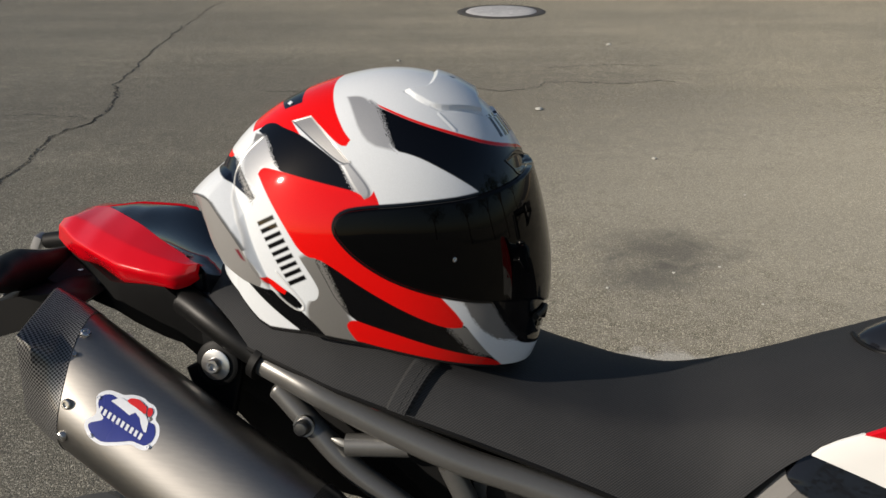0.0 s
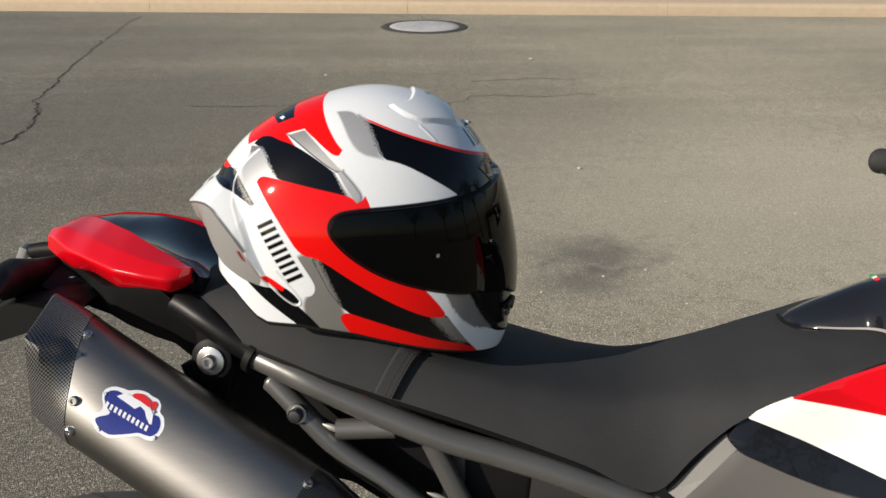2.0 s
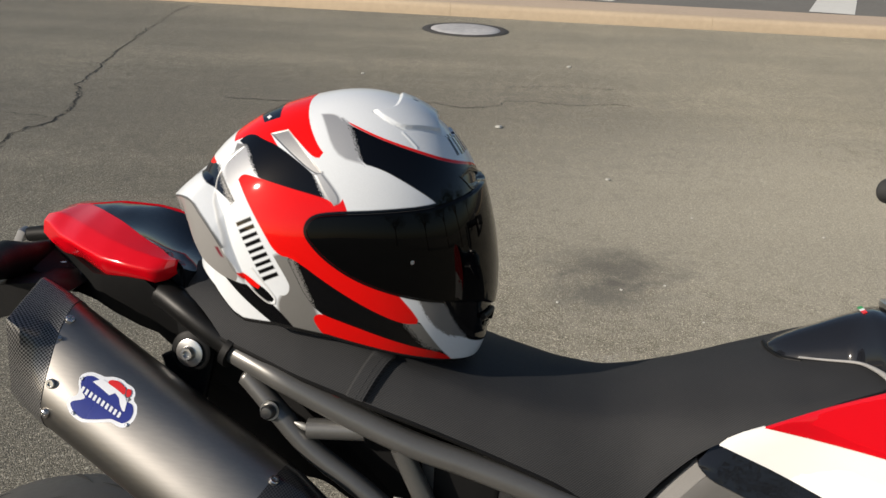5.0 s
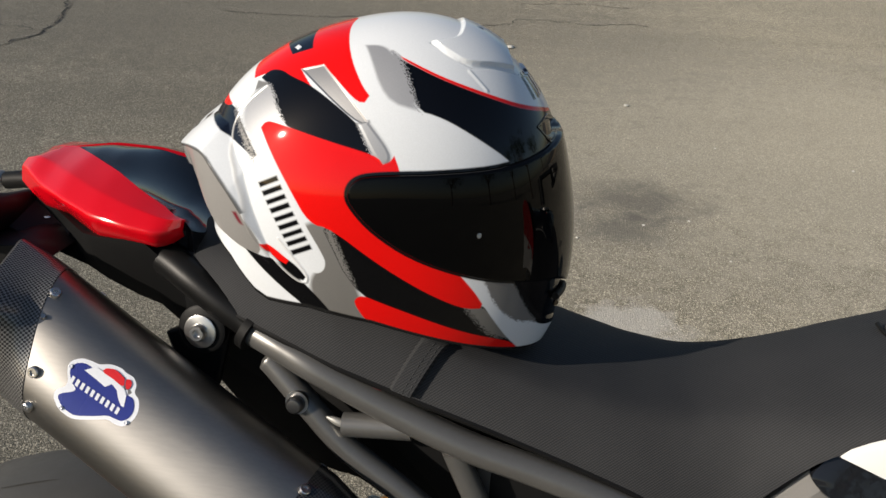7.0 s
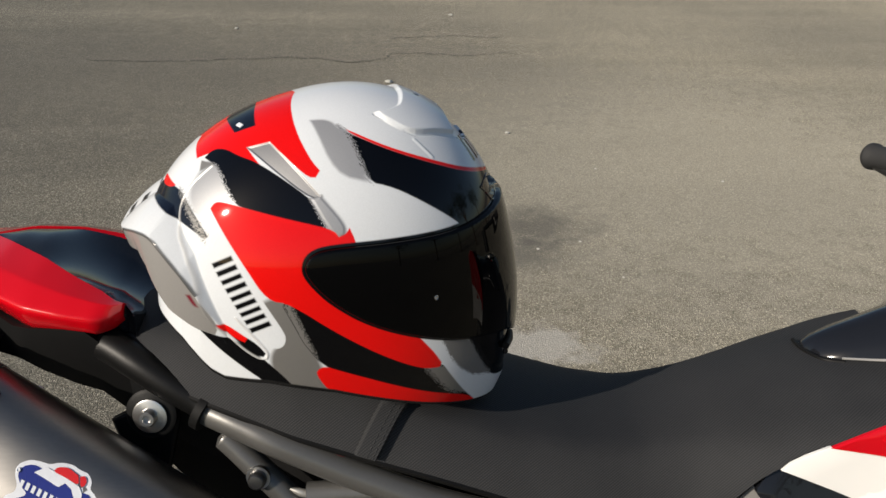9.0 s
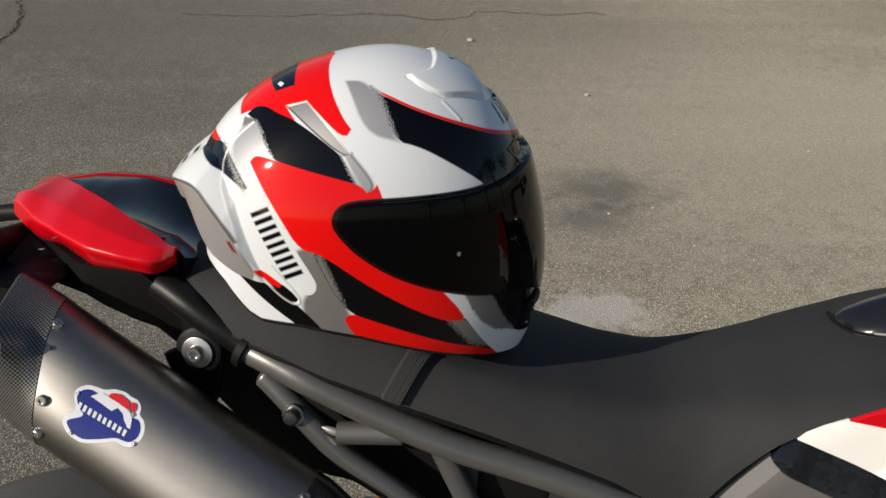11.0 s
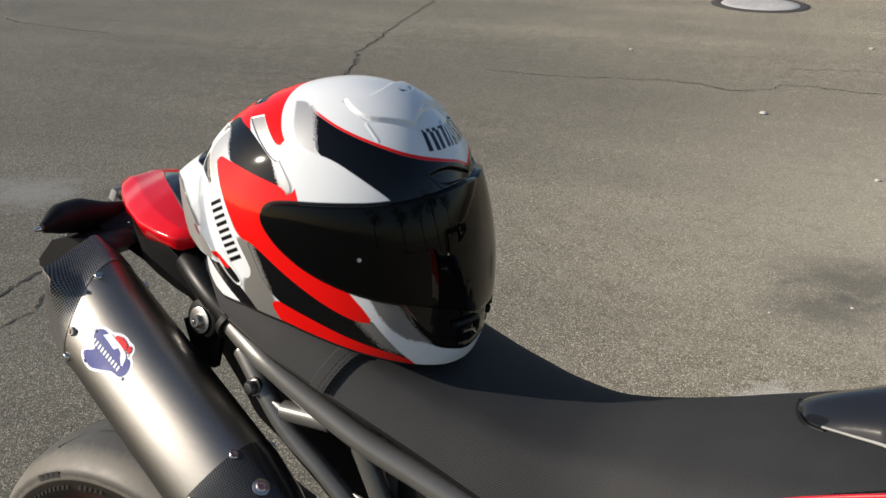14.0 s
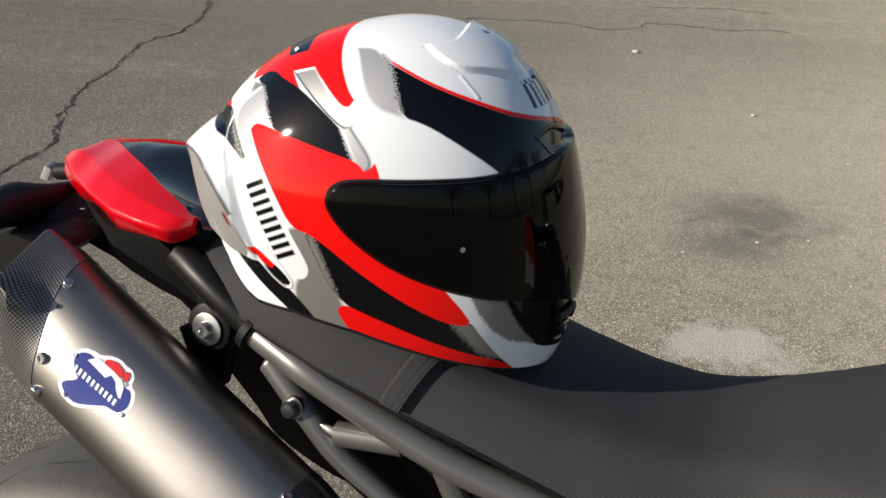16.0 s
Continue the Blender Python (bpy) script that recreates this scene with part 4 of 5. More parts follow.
# ---- tail
TAIL = [  # x, crown z, edge of the black top (y, z), crease (y, z), lower edge (y, z), middle line
    (-0.463, 1.016, -0.030, 1.015, 0.002, 1.013, 0.004, 0.998, 0.034),
    (-0.445, 1.027, -0.033, 1.027, 0.020, 1.014, 0.018, 0.992, 0.034),
    (-0.420, 1.031, -0.033, 1.030, 0.042, 1.008, 0.034, 0.985, 0.034),
    (-0.389, 1.035, -0.004, 1.032, 0.066, 1.006, 0.049, 0.986, 0.030),
    (-0.346, 1.033, 0.026, 1.027, 0.088, 0.999, 0.074, 0.976, 0.024),
    (-0.310, 1.026, 0.049, 1.017, 0.096, 0.996, 0.085, 0.979, 0.018),
    (-0.280, 1.018, 0.063, 1.008, 0.098, 0.994, 0.091, 0.979, 0.013),
    (-0.268, 1.014, 0.072, 1.004, 0.092, 0.993, 0.086, 0.982, 0.010),
    (-0.2595, 1.011, 0.069, 1.000, 0.080, 0.994, 0.077, 0.988, 0.0085),
]


def tail_rows(n=22):
    lo, hi = TAIL[0][0], TAIL[-1][0]
    return [(x, *lerp_table(x, TAIL)) for x in (lo + (hi - lo) * (k / (n - 1)) for k in range(n))]


def soft_run(a, b, c, n=7):
    """A rounded run a - b - c."""
    return [a * ((1 - t) ** 2) + b * (2 * t * (1 - t)) + c * t * t for t in (k / (n - 1) for k in range(n))]


for side in (-1, 1):
    bm = bmesh.new()
    secs = []
    for x, zc, y1, z1, y2, z2, y3, z3, mid in tail_rows(30):
        def at(y, z):
            return Vector((x, -y if side < 0 else 2 * mid + y, z))
        a, b, c = at(y1, z1), at(y2, z2), at(y3, z3)
        ridge = a.lerp(b, 0.60) + Vector((0, 0, 0.0055))
        outer = [a, a.lerp(ridge, 0.33), a.lerp(ridge, 0.66), a.lerp(ridge, 0.90)] + soft_run(a.lerp(ridge, 0.94), ridge, ridge.lerp(b, 0.12), 4) + [ridge.lerp(b, 0.5)] + soft_run(ridge.lerp(b, 0.8), b, b.lerp(c, 0.3), 5) + [b.lerp(c, 0.65), c]
        inner = [q + Vector((0, -side * 0.006, -0.004)) for q in outer[::-1]]
        secs.append(outer + inner)
    rings(bm, secs)
    part("tail_fairing", bm, "red", bike, "glossy red tail fairing")
bm = bmesh.new()
secs = []
for x, zc, y1, z1, mid in [(r_[0], r_[1], r_[2], r_[3], r_[8]) for r_ in tail_rows(30)] + [(-0.250, 1.006, 0.076, 0.994, 0.007)]:
    y = max(y1 + mid, 0.003) - 0.001
    sunk = min(1.0, max(0.0, (x + 0.36) / 0.07))
    run = [Vector((x, mid - y + 2 * y * k / 12, z1 - 0.002 + ((zc - z1) * (1 - sunk) - 0.020 * sunk) * (1 - (2 * k / 12 - 1) ** 2))) for k in range(13)]
    secs.append(run + [Vector((x, mid + y * 0.9, z1 - 0.05)), Vector((x, mid - y * 0.9, z1 - 0.05))])
rings(bm, secs)
tail_top = part("tail_top", bm, "black", bike, "smooth black tail centre panel")
part("tail_emblem", block((0.013, 0.006, 0.0008), pose(-0.2840, -0.0480, 1.0012, -22, 8, 38), 0.0003, 2), "silver", tail_top, "small pale emblem")
# under the tail: tray, lamp bracket, plate carrier, turn signals
bm = bmesh.new()
secs = []
for x, w, z1, z0, mid in ((-0.445, 0.045, 0.994, 0.968, 0.034), (-0.414, 0.066, 0.985, 0.955, 0.033), (-0.388, 0.082, 0.980, 0.945, 0.030), (-0.365, 0.092, 0.973, 0.937, 0.026), (-0.345, 0.099, 0.975, 0.925, 0.023), (-0.313, 0.102, 0.979, 0.911, 0.017), (-0.290, 0.102, 0.979, 0.904, 0.012), (-0.264, 0.085, 0.948, 0.882, 0.008), (-0.20, 0.075, 0.925, 0.84, 0.0), (-0.10, 0.070, 0.90, 0.80, 0.0)):
    secs.append([(x, mid - w, z1), (x, mid - w * 0.98, z1 - 0.013), (x, min(-0.06, mid - 0.04), z0), (x, 0.08, z0), (x, mid + w * 0.98, z1 - 0.013), (x, mid + w, z1)])
rings(bm, secs)
part("undertray", bm, "plastic", bike, "matt black plastic undertray")
part("tray_stem", block((0.05, 0.05, 0.05), pose(-0.43, 0.03, 0.965, 0, 20, 0), 0.01), "plastic", bike)
CARRIER = [(-0.517, 0.918), (-0.516, 0.908), (-0.502, 0.905), (-0.453, 0.922), (-0.405, 0.940), (-0.380, 0.958), (-0.399, 0.969), (-0.445, 0.963), (-0.465, 0.958), (-0.487, 0.951)]
bm = bmesh.new()
rings(bm, [[(x * f + (1 - f) * -0.46, y, z * f + (1 - f) * 0.94) for x, z in CARRIER] for y, f in ((-0.101, 0.97), (-0.099, 1.0), (0.154, 1.0), (0.156, 0.97))])
plate_ob = part("plate_carrier", bm, "plastic", bike, "black number plate carrier")
part("number_plate", block((0.040, 0.20, 0.0015), Matrix.Translation((-0.5035, 0.025, 0.9362)) @ pose(0, 0, 0, 0, -48.6, 0), 0.0005), "silver", plate_ob, "plain metal number plate")


def signal_mesh(side):
    bm = bmesh.new()
    line = [(-0.454, 0.010, 0.966), (-0.462, -0.030, 0.971), (-0.470, -0.066, 0.979), (-0.463, -0.108, 0.985), (-0.447, -0.143, 0.985)]
    line = [Vector((x, y, z)) if side < 0 else Vector((x, 0.050 - y * 0.85, z - 0.040)) for x, y, z in line]
    across, tall = (0.016, 0.016, 0.020, 0.018, 0.006), (0.021, 0.021, 0.024, 0.019, 0.006)
    pts, secs = curve_through(line, 5), []
    for i, q in enumerate(pts):
        t = i / (len(pts) - 1) * 4
        a, b = float(np.interp(t, range(5), across)), float(np.interp(t, range(5), tall))
        secs.append([q + Vector((a * math.cos(w), 0.15 * a * math.cos(w) * side, b * math.sin(w))) for w in (2 * math.pi * k / 14 for k in range(14))])
    rings(bm, secs)
    return bm


for side in (-1, 1):
    sig = part("turn_signal", signal_mesh(side), "plastic", bike, "black wedge shaped turn signal")
    tip = Vector((-0.446, -0.146, 0.985)) if side < 0 else Vector((-0.446, 0.174, 0.945))
    part("signal_tip", turned([(0, 0.0035), (0.006, 0.003), (0.009, 0.001)], (-0.1, side, 0.0), tip, 10), "steel", sig, "bright metal tip")
lamp_arm = part("lamp_arm", tube_mesh([(-0.455, 0.034, 0.985), (-0.485, 0.040, 0.984), (-0.512, 0.043, 0.979)], 0.010, 10, 4), "plastic", bike, "black arm of the tail lamp")
part("plate_lamp", block((0.010, 0.022, 0.018), pose(-0.522, 0.042, 0.978, 0, 25, 10), 0.002), "silver", lamp_arm, "small square grey lamp under the tail")
part("wire_loop", tube_mesh([(-0.449, -0.030, 0.950), (-0.446, -0.031, 0.960), (-0.432, -0.030, 0.967), (-0.418, -0.030, 0.970), (-0.415, -0.024, 0.964)], 0.0022, 8, 6), "steel", bike, "small bent metal stay")

# ---- silencer
D = Vector((0.862, -0.159, -0.481)).normalized()
ES = Vector((-0.181, -0.983, 0.0)).normalized()
ES = (ES - D * ES.dot(D)).normalized()
EU = ES.cross(D).normalized()
if EU.z < 0:
    EU = -EU
CW, CV = -0.6 * ES + 0.8 * EU, 0.8 * ES + 0.6 * EU
CAN = Vector((-0.346, -0.147, 0.944)) - 0.041 * CW - 0.0406 * CV
CAN_LENGTH = 0.290


def can_point(along, angle, grow=1.0, w0=0.062, v0=0.049, power=2.5):
    c, s_ = math.cos(angle), math.sin(angle)
    k = (abs(c) ** power + abs(s_) ** power) ** (-1 / power)
    return CAN + D * along + CW * (w0 * grow * k * c) + CV * (v0 * grow * k * s_)


def can_ring(along, grow=1.0, sides=48, slant=0.0, **kw):
    return [can_point(along + slant * math.cos(2 * math.pi * k / sides), 2 * math.pi * k / sides, grow, **kw) for k in range(sides)]


silencer = part("silencer", (lambda b: (rings(b, [can_ring(a, g, slant=-0.034 * (1 - a / CAN_LENGTH)) for a, g in ((0.0095, 0.985), (0.0135, 1.0), (0.06, 1.0), (0.12, 1.004), (0.20, 1.006), (CAN_LENGTH - 0.004, 1.004), (CAN_LENGTH, 0.985))]), b)[1])(bmesh.new()), "titanium", bike, "brushed titanium silencer sleeve")


def cap_ring(along, grow, crease, ridge, sides=64):
    """The end cap's section: the sleeve's oval pinched into two flat facets that meet in a crease on the outer side."""
    def at(a, out=0.0):
        return can_point(along - 0.034 * math.cos(a), a, grow) + CV * out

    lo, mid, hi = 0.30, 1.50, 2.75
    peak, ends, out = at(mid, ridge), (at(lo), at(hi)), []
    for k in range(sides):
        a = 2 * math.pi * k / sides
        q = at(a)
        if lo < a < mid:
            q = q.lerp(ends[0].lerp(peak, (a - lo) / (mid - lo)), crease)
        elif mid <= a < hi:
            q = q.lerp(peak.lerp(ends[1], (a - mid) / (hi - mid)), crease)
        out.append(q)
    return out


bm = bmesh.new()
rings(bm, [cap_ring(0.0130, 1.004, 0.0, 0.0), cap_ring(0.0125, 1.012, 0.0, 0.0), cap_ring(0.008, 1.014, 0.12, 0.003), cap_ring(-0.006, 1.005, 0.6, 0.015), cap_ring(-0.020, 0.985, 1.0, 0.026), cap_ring(-0.038, 0.95, 1.0, 0.028), cap_ring(-0.040, 0.91, 1.0, 0.026), cap_ring(-0.034, 0.87, 1.0, 0.020), cap_ring(0.010, 0.70, 0.5, 0.0)])
cap = part("end_cap", bm, "carbon", bike, "glossy carbon fibre end cap")
part("outlet", turned([(0.0, 0.030), (-0.012, 0.030), (-0.012, 0.027), (0.0, 0.027)], D, CAN - D * 0.018, 32), "dark_steel", cap, "dark steel outlet pipe")
# heat shield ahead of the sleeve
bm = bmesh.new()
FWD = Vector((0.70, 0.05, -0.70))
secs = [can_ring(CAN_LENGTH - 0.012, 1.012), can_ring(CAN_LENGTH + 0.004, 1.015)]
for k, (f, g, w0, v0) in enumerate(((0.05, 0.98, 0.056, 0.047), (0.10, 0.90, 0.050, 0.044), (0.15, 0.72, 0.044, 0.038), (0.21, 0.50, 0.040, 0.030))):
    secs.append([q + (FWD - D * FWD.dot(D)) * 0.35 * f for q in can_ring(CAN_LENGTH + f, g, w0=w0 + 0.004, v0=v0)])
rings(bm, secs)
shield = part("heat_shield", bm, "shaded_carbon", bike, "carbon fibre heat shield on the exhaust")


def can_screw(along, angle, parent, r=0.0052, washer=0.0):
    q = can_point(along, angle, 1.004)
    n = (can_point(along, angle, 1.1) - can_point(along, angle, 1.0)).normalized()
    part("screw", bolt_mesh(q, n, r, 0.003, washer), "steel", parent, "bright steel screw")


def weave(ob):
    """Lays the carbon cloth along the sleeve and round it."""
    layer = ob.data.uv_layers.new(name="cloth")
    for loop in ob.data.loops:
        q = ob.data.vertices[loop.vertex_index].co - CAN
        layer.data[loop.index].uv = (q.dot(D), math.atan2(q.dot(CV) / 0.049, q.dot(CW) / 0.062) * 0.057)


weave(silencer)
weave(cap)
weave(shield)
for a0, ang in ((-0.0025, 0.90), (0.0316, 1.89), (0.0436, 2.373), (0.01, -0.5), (0.03, -1.6), (0.280, 0.92), (0.285, 1.96), (0.2825, 2.36), (0.28, -0.5), (0.28, -1.6)):
    can_screw(a0, ang, silencer)
can_screw(0.006, 1.25, cap, 0.0024)
can_screw(0.3275, 0.90, shield, 0.0062, 0.0095)
can_screw(0.345, 2.45, shield, 0.0062, 0.0095)


def can_patch(outline, lift, name, material, parent, label=""):
    """A sticker: an outline in sleeve lengths and angles, filled, cut fine and laid on the sleeve."""
    bm = bmesh.new()
    bm.faces.new([bm.verts.new((a, b * 0.055, 0)) for a, b in outline])
    bmesh.ops.triangulate(bm, faces=bm.faces)
    bmesh.ops.subdivide_edges(bm, edges=bm.edges[:], cuts=2, use_grid_fill=True)
    for v in bm.verts:
        v.co = can_point(v.co.x, v.co.y / 0.055, 1.0 + lift)
    return part(name, bm, material, parent, label)


def rounded(points, rounds=3):
    return [(q.x, q.y) for q in resample([(a, b, 0) for a, b in points], 0, rounds=rounds)]


# the maker's badge: blue cloud with red and white, lettering as plain bars
BADGE = rounded([(0.0529, 1.60), (0.050, 1.48), (0.056, 1.350), (0.0658, 1.300), (0.0715, 1.285), (0.0784, 1.190), (0.0882, 1.140), (0.0943, 1.155), (0.1023, 1.135), (0.1090, 1.203), (0.1110, 1.295), (0.1185, 1.322), (0.1245, 1.441), (0.1262, 1.566), (0.1235, 1.723), (0.1158, 1.775), (0.1080, 1.775), (0.0985, 1.900), (0.0837, 2.070), (0.0750, 2.085), (0.0675, 2.080), (0.0578, 1.990), (0.0560, 1.880), (0.0612, 1.784), (0.0600, 1.70)], 2)
badge = can_patch(BADGE, 0.006, "badge", "sticker_white", silencer, "white edged blue and red maker's badge, lettering as bars")
can_patch(rounded([(0.0545, 1.575), (0.0548, 1.460), (0.0607, 1.383), (0.0682, 1.372), (0.0760, 1.40), (0.0884, 1.40), (0.0914, 1.382), (0.0983, 1.385), (0.1077, 1.375), (0.1139, 1.354), (0.1201, 1.445), (0.1224, 1.562), (0.1194, 1.682), (0.1127, 1.712), (0.1060, 1.735), (0.0966, 1.858), (0.0830, 2.012), (0.0750, 2.025), (0.0681, 2.010), (0.0612, 1.95), (0.0612, 1.895), (0.0694, 1.772), (0.0700, 1.72), (0.0625, 1.684)], 1), 0.012, "badge_field", "sticker_blue", badge, "dark blue field")
can_patch([(0.0650, 1.460), (0.0690, 1.372), (0.0720, 1.330), (0.0895, 1.322), (0.1023, 1.331), (0.1077, 1.385), (0.1123, 1.522), (0.1095, 1.530), (0.1029, 1.470), (0.0983, 1.406), (0.0914, 1.382), (0.0884, 1.465), (0.0749, 1.459)], 0.018, "badge_wedge", "sticker_white", badge)
can_patch(rounded([(0.0776, 1.335), (0.0784, 1.262), (0.0859, 1.205), (0.0945, 1.222), (0.0968, 1.225), (0.1015, 1.325), (0.0895, 1.322)], 1), 0.022, "badge_flash", "sticker_red", badge, "red flash")
can_patch(rounded([(0.0978, 1.226), (0.1012, 1.190), (0.1050, 1.227), (0.1060, 1.298), (0.1034, 1.328)], 1), 0.022, "badge_flash", "sticker_red", badge, "red flash")
for k in range(10):
    a0, b0 = 0.0608 + 0.0053 * k, 1.650 - 0.0045 * k
    can_patch([(a0 - 0.0006, b0 - 0.045), (a0 + 0.0024, b0 - 0.045), (a0 + 0.0036, b0 + 0.045), (a0 + 0.0006, b0 + 0.045)], 0.020, "badge_bar", "sticker_white", badge)
for a0, b0 in ((0.0535, 1.53), (0.0695, 2.035), (0.1222, 1.665)):
    q = can_point(a0, b0, 1.02)
    part("badge_rivet", bolt_mesh(q, (can_point(a0, b0, 1.2) - q).normalized(), 0.0020, 0.001), "sticker_white", badge)
part("etched_line", tube_mesh([can_point(0.20 + 0.05 * k / 5, 2.55, 1.004) for k in range(6)], 0.0006, 6, 2), "dark_steel", silencer)

# ---- tubular subframe
def bar(name, pts, r, parent=bike, material="frame", label=""):
    return part(name, tube_mesh(pts, r, 18, 8), material, parent, label)


upper = bar("upper_rail", [(-0.182, -0.103, 0.911), (-0.145, -0.117, 0.902), (-0.108, -0.127, 0.890), (-0.039, -0.133, 0.863), (0.029, -0.136, 0.839), (0.096, -0.137, 0.822), (0.163, -0.137, 0.802), (0.261, -0.135, 0.765), (0.334, -0.133, 0.722)], 0.0142, label="grey painted steel frame rail")
lower = bar("lower_rail", [(-0.168, -0.104, 0.886), (-0.155, -0.108, 0.876), (-0.125, -0.117, 0.850), (-0.082, -0.125, 0.811), (-0.026, -0.130, 0.775), (0.030, -0.132, 0.731), (0.079, -0.132, 0.690), (0.115, -0.132, 0.656), (0.17, -0.130, 0.59)], lambda t: 0.0125 * min(1.0, 0.45 + 16 * t), label="grey painted steel frame rail")
bar("cross_brace", [(-0.086, -0.130, 0.840), (-0.022, -0.131, 0.846)], 0.0115)
bar("strut_upright", [(0.018, -0.134, 0.832), (0.040, -0.133, 0.786), (0.063, -0.132, 0.740)], 0.0115)
bar("strut_level", [(0.062, -0.133, 0.737), (0.14, -0.134, 0.750), (0.250, -0.134, 0.767)], 0.0110)
bar("strut_front", [(0.258, -0.134, 0.752), (0.215, -0.132, 0.694), (0.17, -0.128, 0.63)], 0.0120)
for q, r in (((-0.090, -0.132, 0.842), 0.012), ((0.068, -0.140, 0.738), 0.010), ((0.026, -0.141, 0.770), 0.009), ((0.222, -0.147, 0.770), 0.013), ((0.249, -0.147, 0.746), 0.013)):
    part("weld", tube_mesh([Vector(q) - Vector((0.012, -0.001, -0.004)), Vector(q) + Vector((0.012, 0.001, -0.004))], lambda t, r=r: r * 0.26 * (0.3 + math.sin(math.pi * t)), 10, 6), "weld", upper, "bare bright weld bead")
part("frame_tab", plate([(0.038, -0.116, 0.815), (0.054, -0.116, 0.812), (0.0545, -0.116, 0.766), (0.047, -0.116, 0.764)], (0, -1, 0), 0.004, 0.001), "frame", upper, "flat grey tab behind the strut")
# rear casting that carries the tail, its clamp and bolts
casting = part("tail_casting", tube_mesh([(-0.178, -0.103, 0.912), (-0.19, -0.099, 0.919), (-0.215, -0.095, 0.932), (-0.245, -0.086, 0.947), (-0.275, -0.072, 0.958), (-0.31, -0.055, 0.962)], lambda t: 0.0155 + 0.001 * t, 18, 6), "satin", bike, "satin black cast tail support")
part("casting_lip", turned([(-0.004, 0.0165), (-0.004, 0.0205), (0.004, 0.0205), (0.004, 0.0165)], (0.88, -0.3, -0.38), (-0.182, -0.103, 0.911), 28), "plastic", casting)
bm = plate([(-0.258, -0.085, 0.948), (-0.205, -0.090, 0.930), (-0.212, -0.092, 0.885), (-0.222, -0.094, 0.838), (-0.250, -0.094, 0.832), (-0.270, -0.090, 0.876), (-0.274, -0.090, 0.889), (-0.250, -0.090, 0.902)], (0, -1, 0.1), 0.012, 0.003)
hanger = part("hanger", bm, "plastic", bike, "black exhaust hanger")
part("rubber_bush", turned([(-0.004, 0.024), (0.003, 0.024), (0.005, 0.021)], (-0.1, -1, 0.12), (-0.233, -0.096, 0.902), 32), "plastic", hanger)
part("washer_bolt", bolt_mesh((-0.233, -0.1015, 0.902), (-0.1, -1, 0.12), 0.0082, 0.007, 0.0162), "steel", hanger, "bright steel bolt with a wide washer")
part("rail_bolt", turned([(-0.006, 0.0085), (0.003, 0.0085), (0.008, 0.0080), (0.010, 0.0062), (0.0105, 0.003)], (-0.1, -1, 0.1), (-0.131, -0.128, 0.855), 24), "dark_steel", lower, "domed dark bolt")
part("rail_bolt_collar", turned([(-0.002, 0.0112), (0.002, 0.0112)], (-0.1, -1, 0.1), (-0.131, -0.127, 0.855), 24), "steel", lower)
part("rail_fork", turned([(0.0, 0.0135), (0.004, 0.0165), (0.010, 0.0165), (0.012, 0.014), (0.045, 0.013)], (0.86, 0.0, -0.5), (0.328, -0.133, 0.726), 20), "frame", upper)
part("frame_bolt", bolt_mesh((0.376, -0.148, 0.702), (0.05, -1, 0.1), 0.012, 0.006, 0.016), "steel", upper, "bright steel frame bolt")
part("frame_lug", turned([(-0.020, 0.020), (0.014, 0.020), (0.016, 0.017)], (0.05, -1, 0.1), (0.376, -0.132, 0.702), 28), "frame", upper)

# ---- inner parts between the rails
bm = bmesh.new()
secs = []
for x, w, z1, z0 in ((-0.12, 0.070, 0.86, 0.78), (0.0, 0.085, 0.85, 0.72), (0.07, 0.095, 0.83, 0.66), (0.22, 0.100, 0.78, 0.56), (0.34, 0.090, 0.72, 0.50)):
    secs.append([(x, -w, z1), (x, -w, (z1 + z0) / 2), (x, -w * 0.9, z0), (x, w * 0.9, z0), (x, w, (z1 + z0) / 2), (x, w, z1)])
rings(bm, secs)
part("airbox", bm, "plastic", bike, "matt black airbox under the seat")
GUARD_LOW = [(-0.250, -0.050, 0.838), (-0.205, -0.055, 0.792), (-0.180, -0.060, 0.768), (-0.115, -0.075, 0.750), (-0.079, -0.080, 0.746), (-0.049, -0.080, 0.727), (-0.004, -0.080, 0.703), (0.034, -0.080, 0.685), (0.080, -0.085, 0.650)]
GUARD_TOP = [(-0.250, -0.050, 0.925), (-0.205, -0.052, 0.915), (-0.180, -0.056, 0.905), (-0.115, -0.070, 0.875), (-0.079, -0.074, 0.860), (-0.049, -0.076, 0.850), (-0.004, -0.078, 0.830), (0.034, -0.080, 0.815), (0.080, -0.085, 0.80)]
bm = bmesh.new()
rings(bm, [[lo, hi, Vector(hi) + Vector((0, 0.03, 0.004)), Vector(lo) + Vector((0, 0.02, 0.012))] for lo, hi in zip(curve_through(GUARD_LOW, 3), curve_through(GUARD_TOP, 3))])
part("inner_fender", bm, "plastic", bike, "matt black inner mudguard")
part("inner_panel", plate([(0.126, -0.112, 0.815), (0.20, -0.112, 0.795), (0.245, -0.112, 0.770), (0.20, -0.112, 0.755), (0.126, -0.112, 0.742)], (0, -1, 0), 0.006, 0.001), "rubber", bike, "dark grey panel behind the frame")
bm = block((0.10, 0.012, 0.16), pose(0.078, -0.108, 0.745, 0, 4, 0), 0.008, 3)
part("inner_cover", bm, "plastic", bike, "black inner side cover")
bm = block((0.26, 0.17, 0.30), pose(0.30, 0.0, 0.44, 0, 18, 0), 0.03, 3)
engine = part("engine", bm, "dark_steel", bike, "dark metal engine casing")
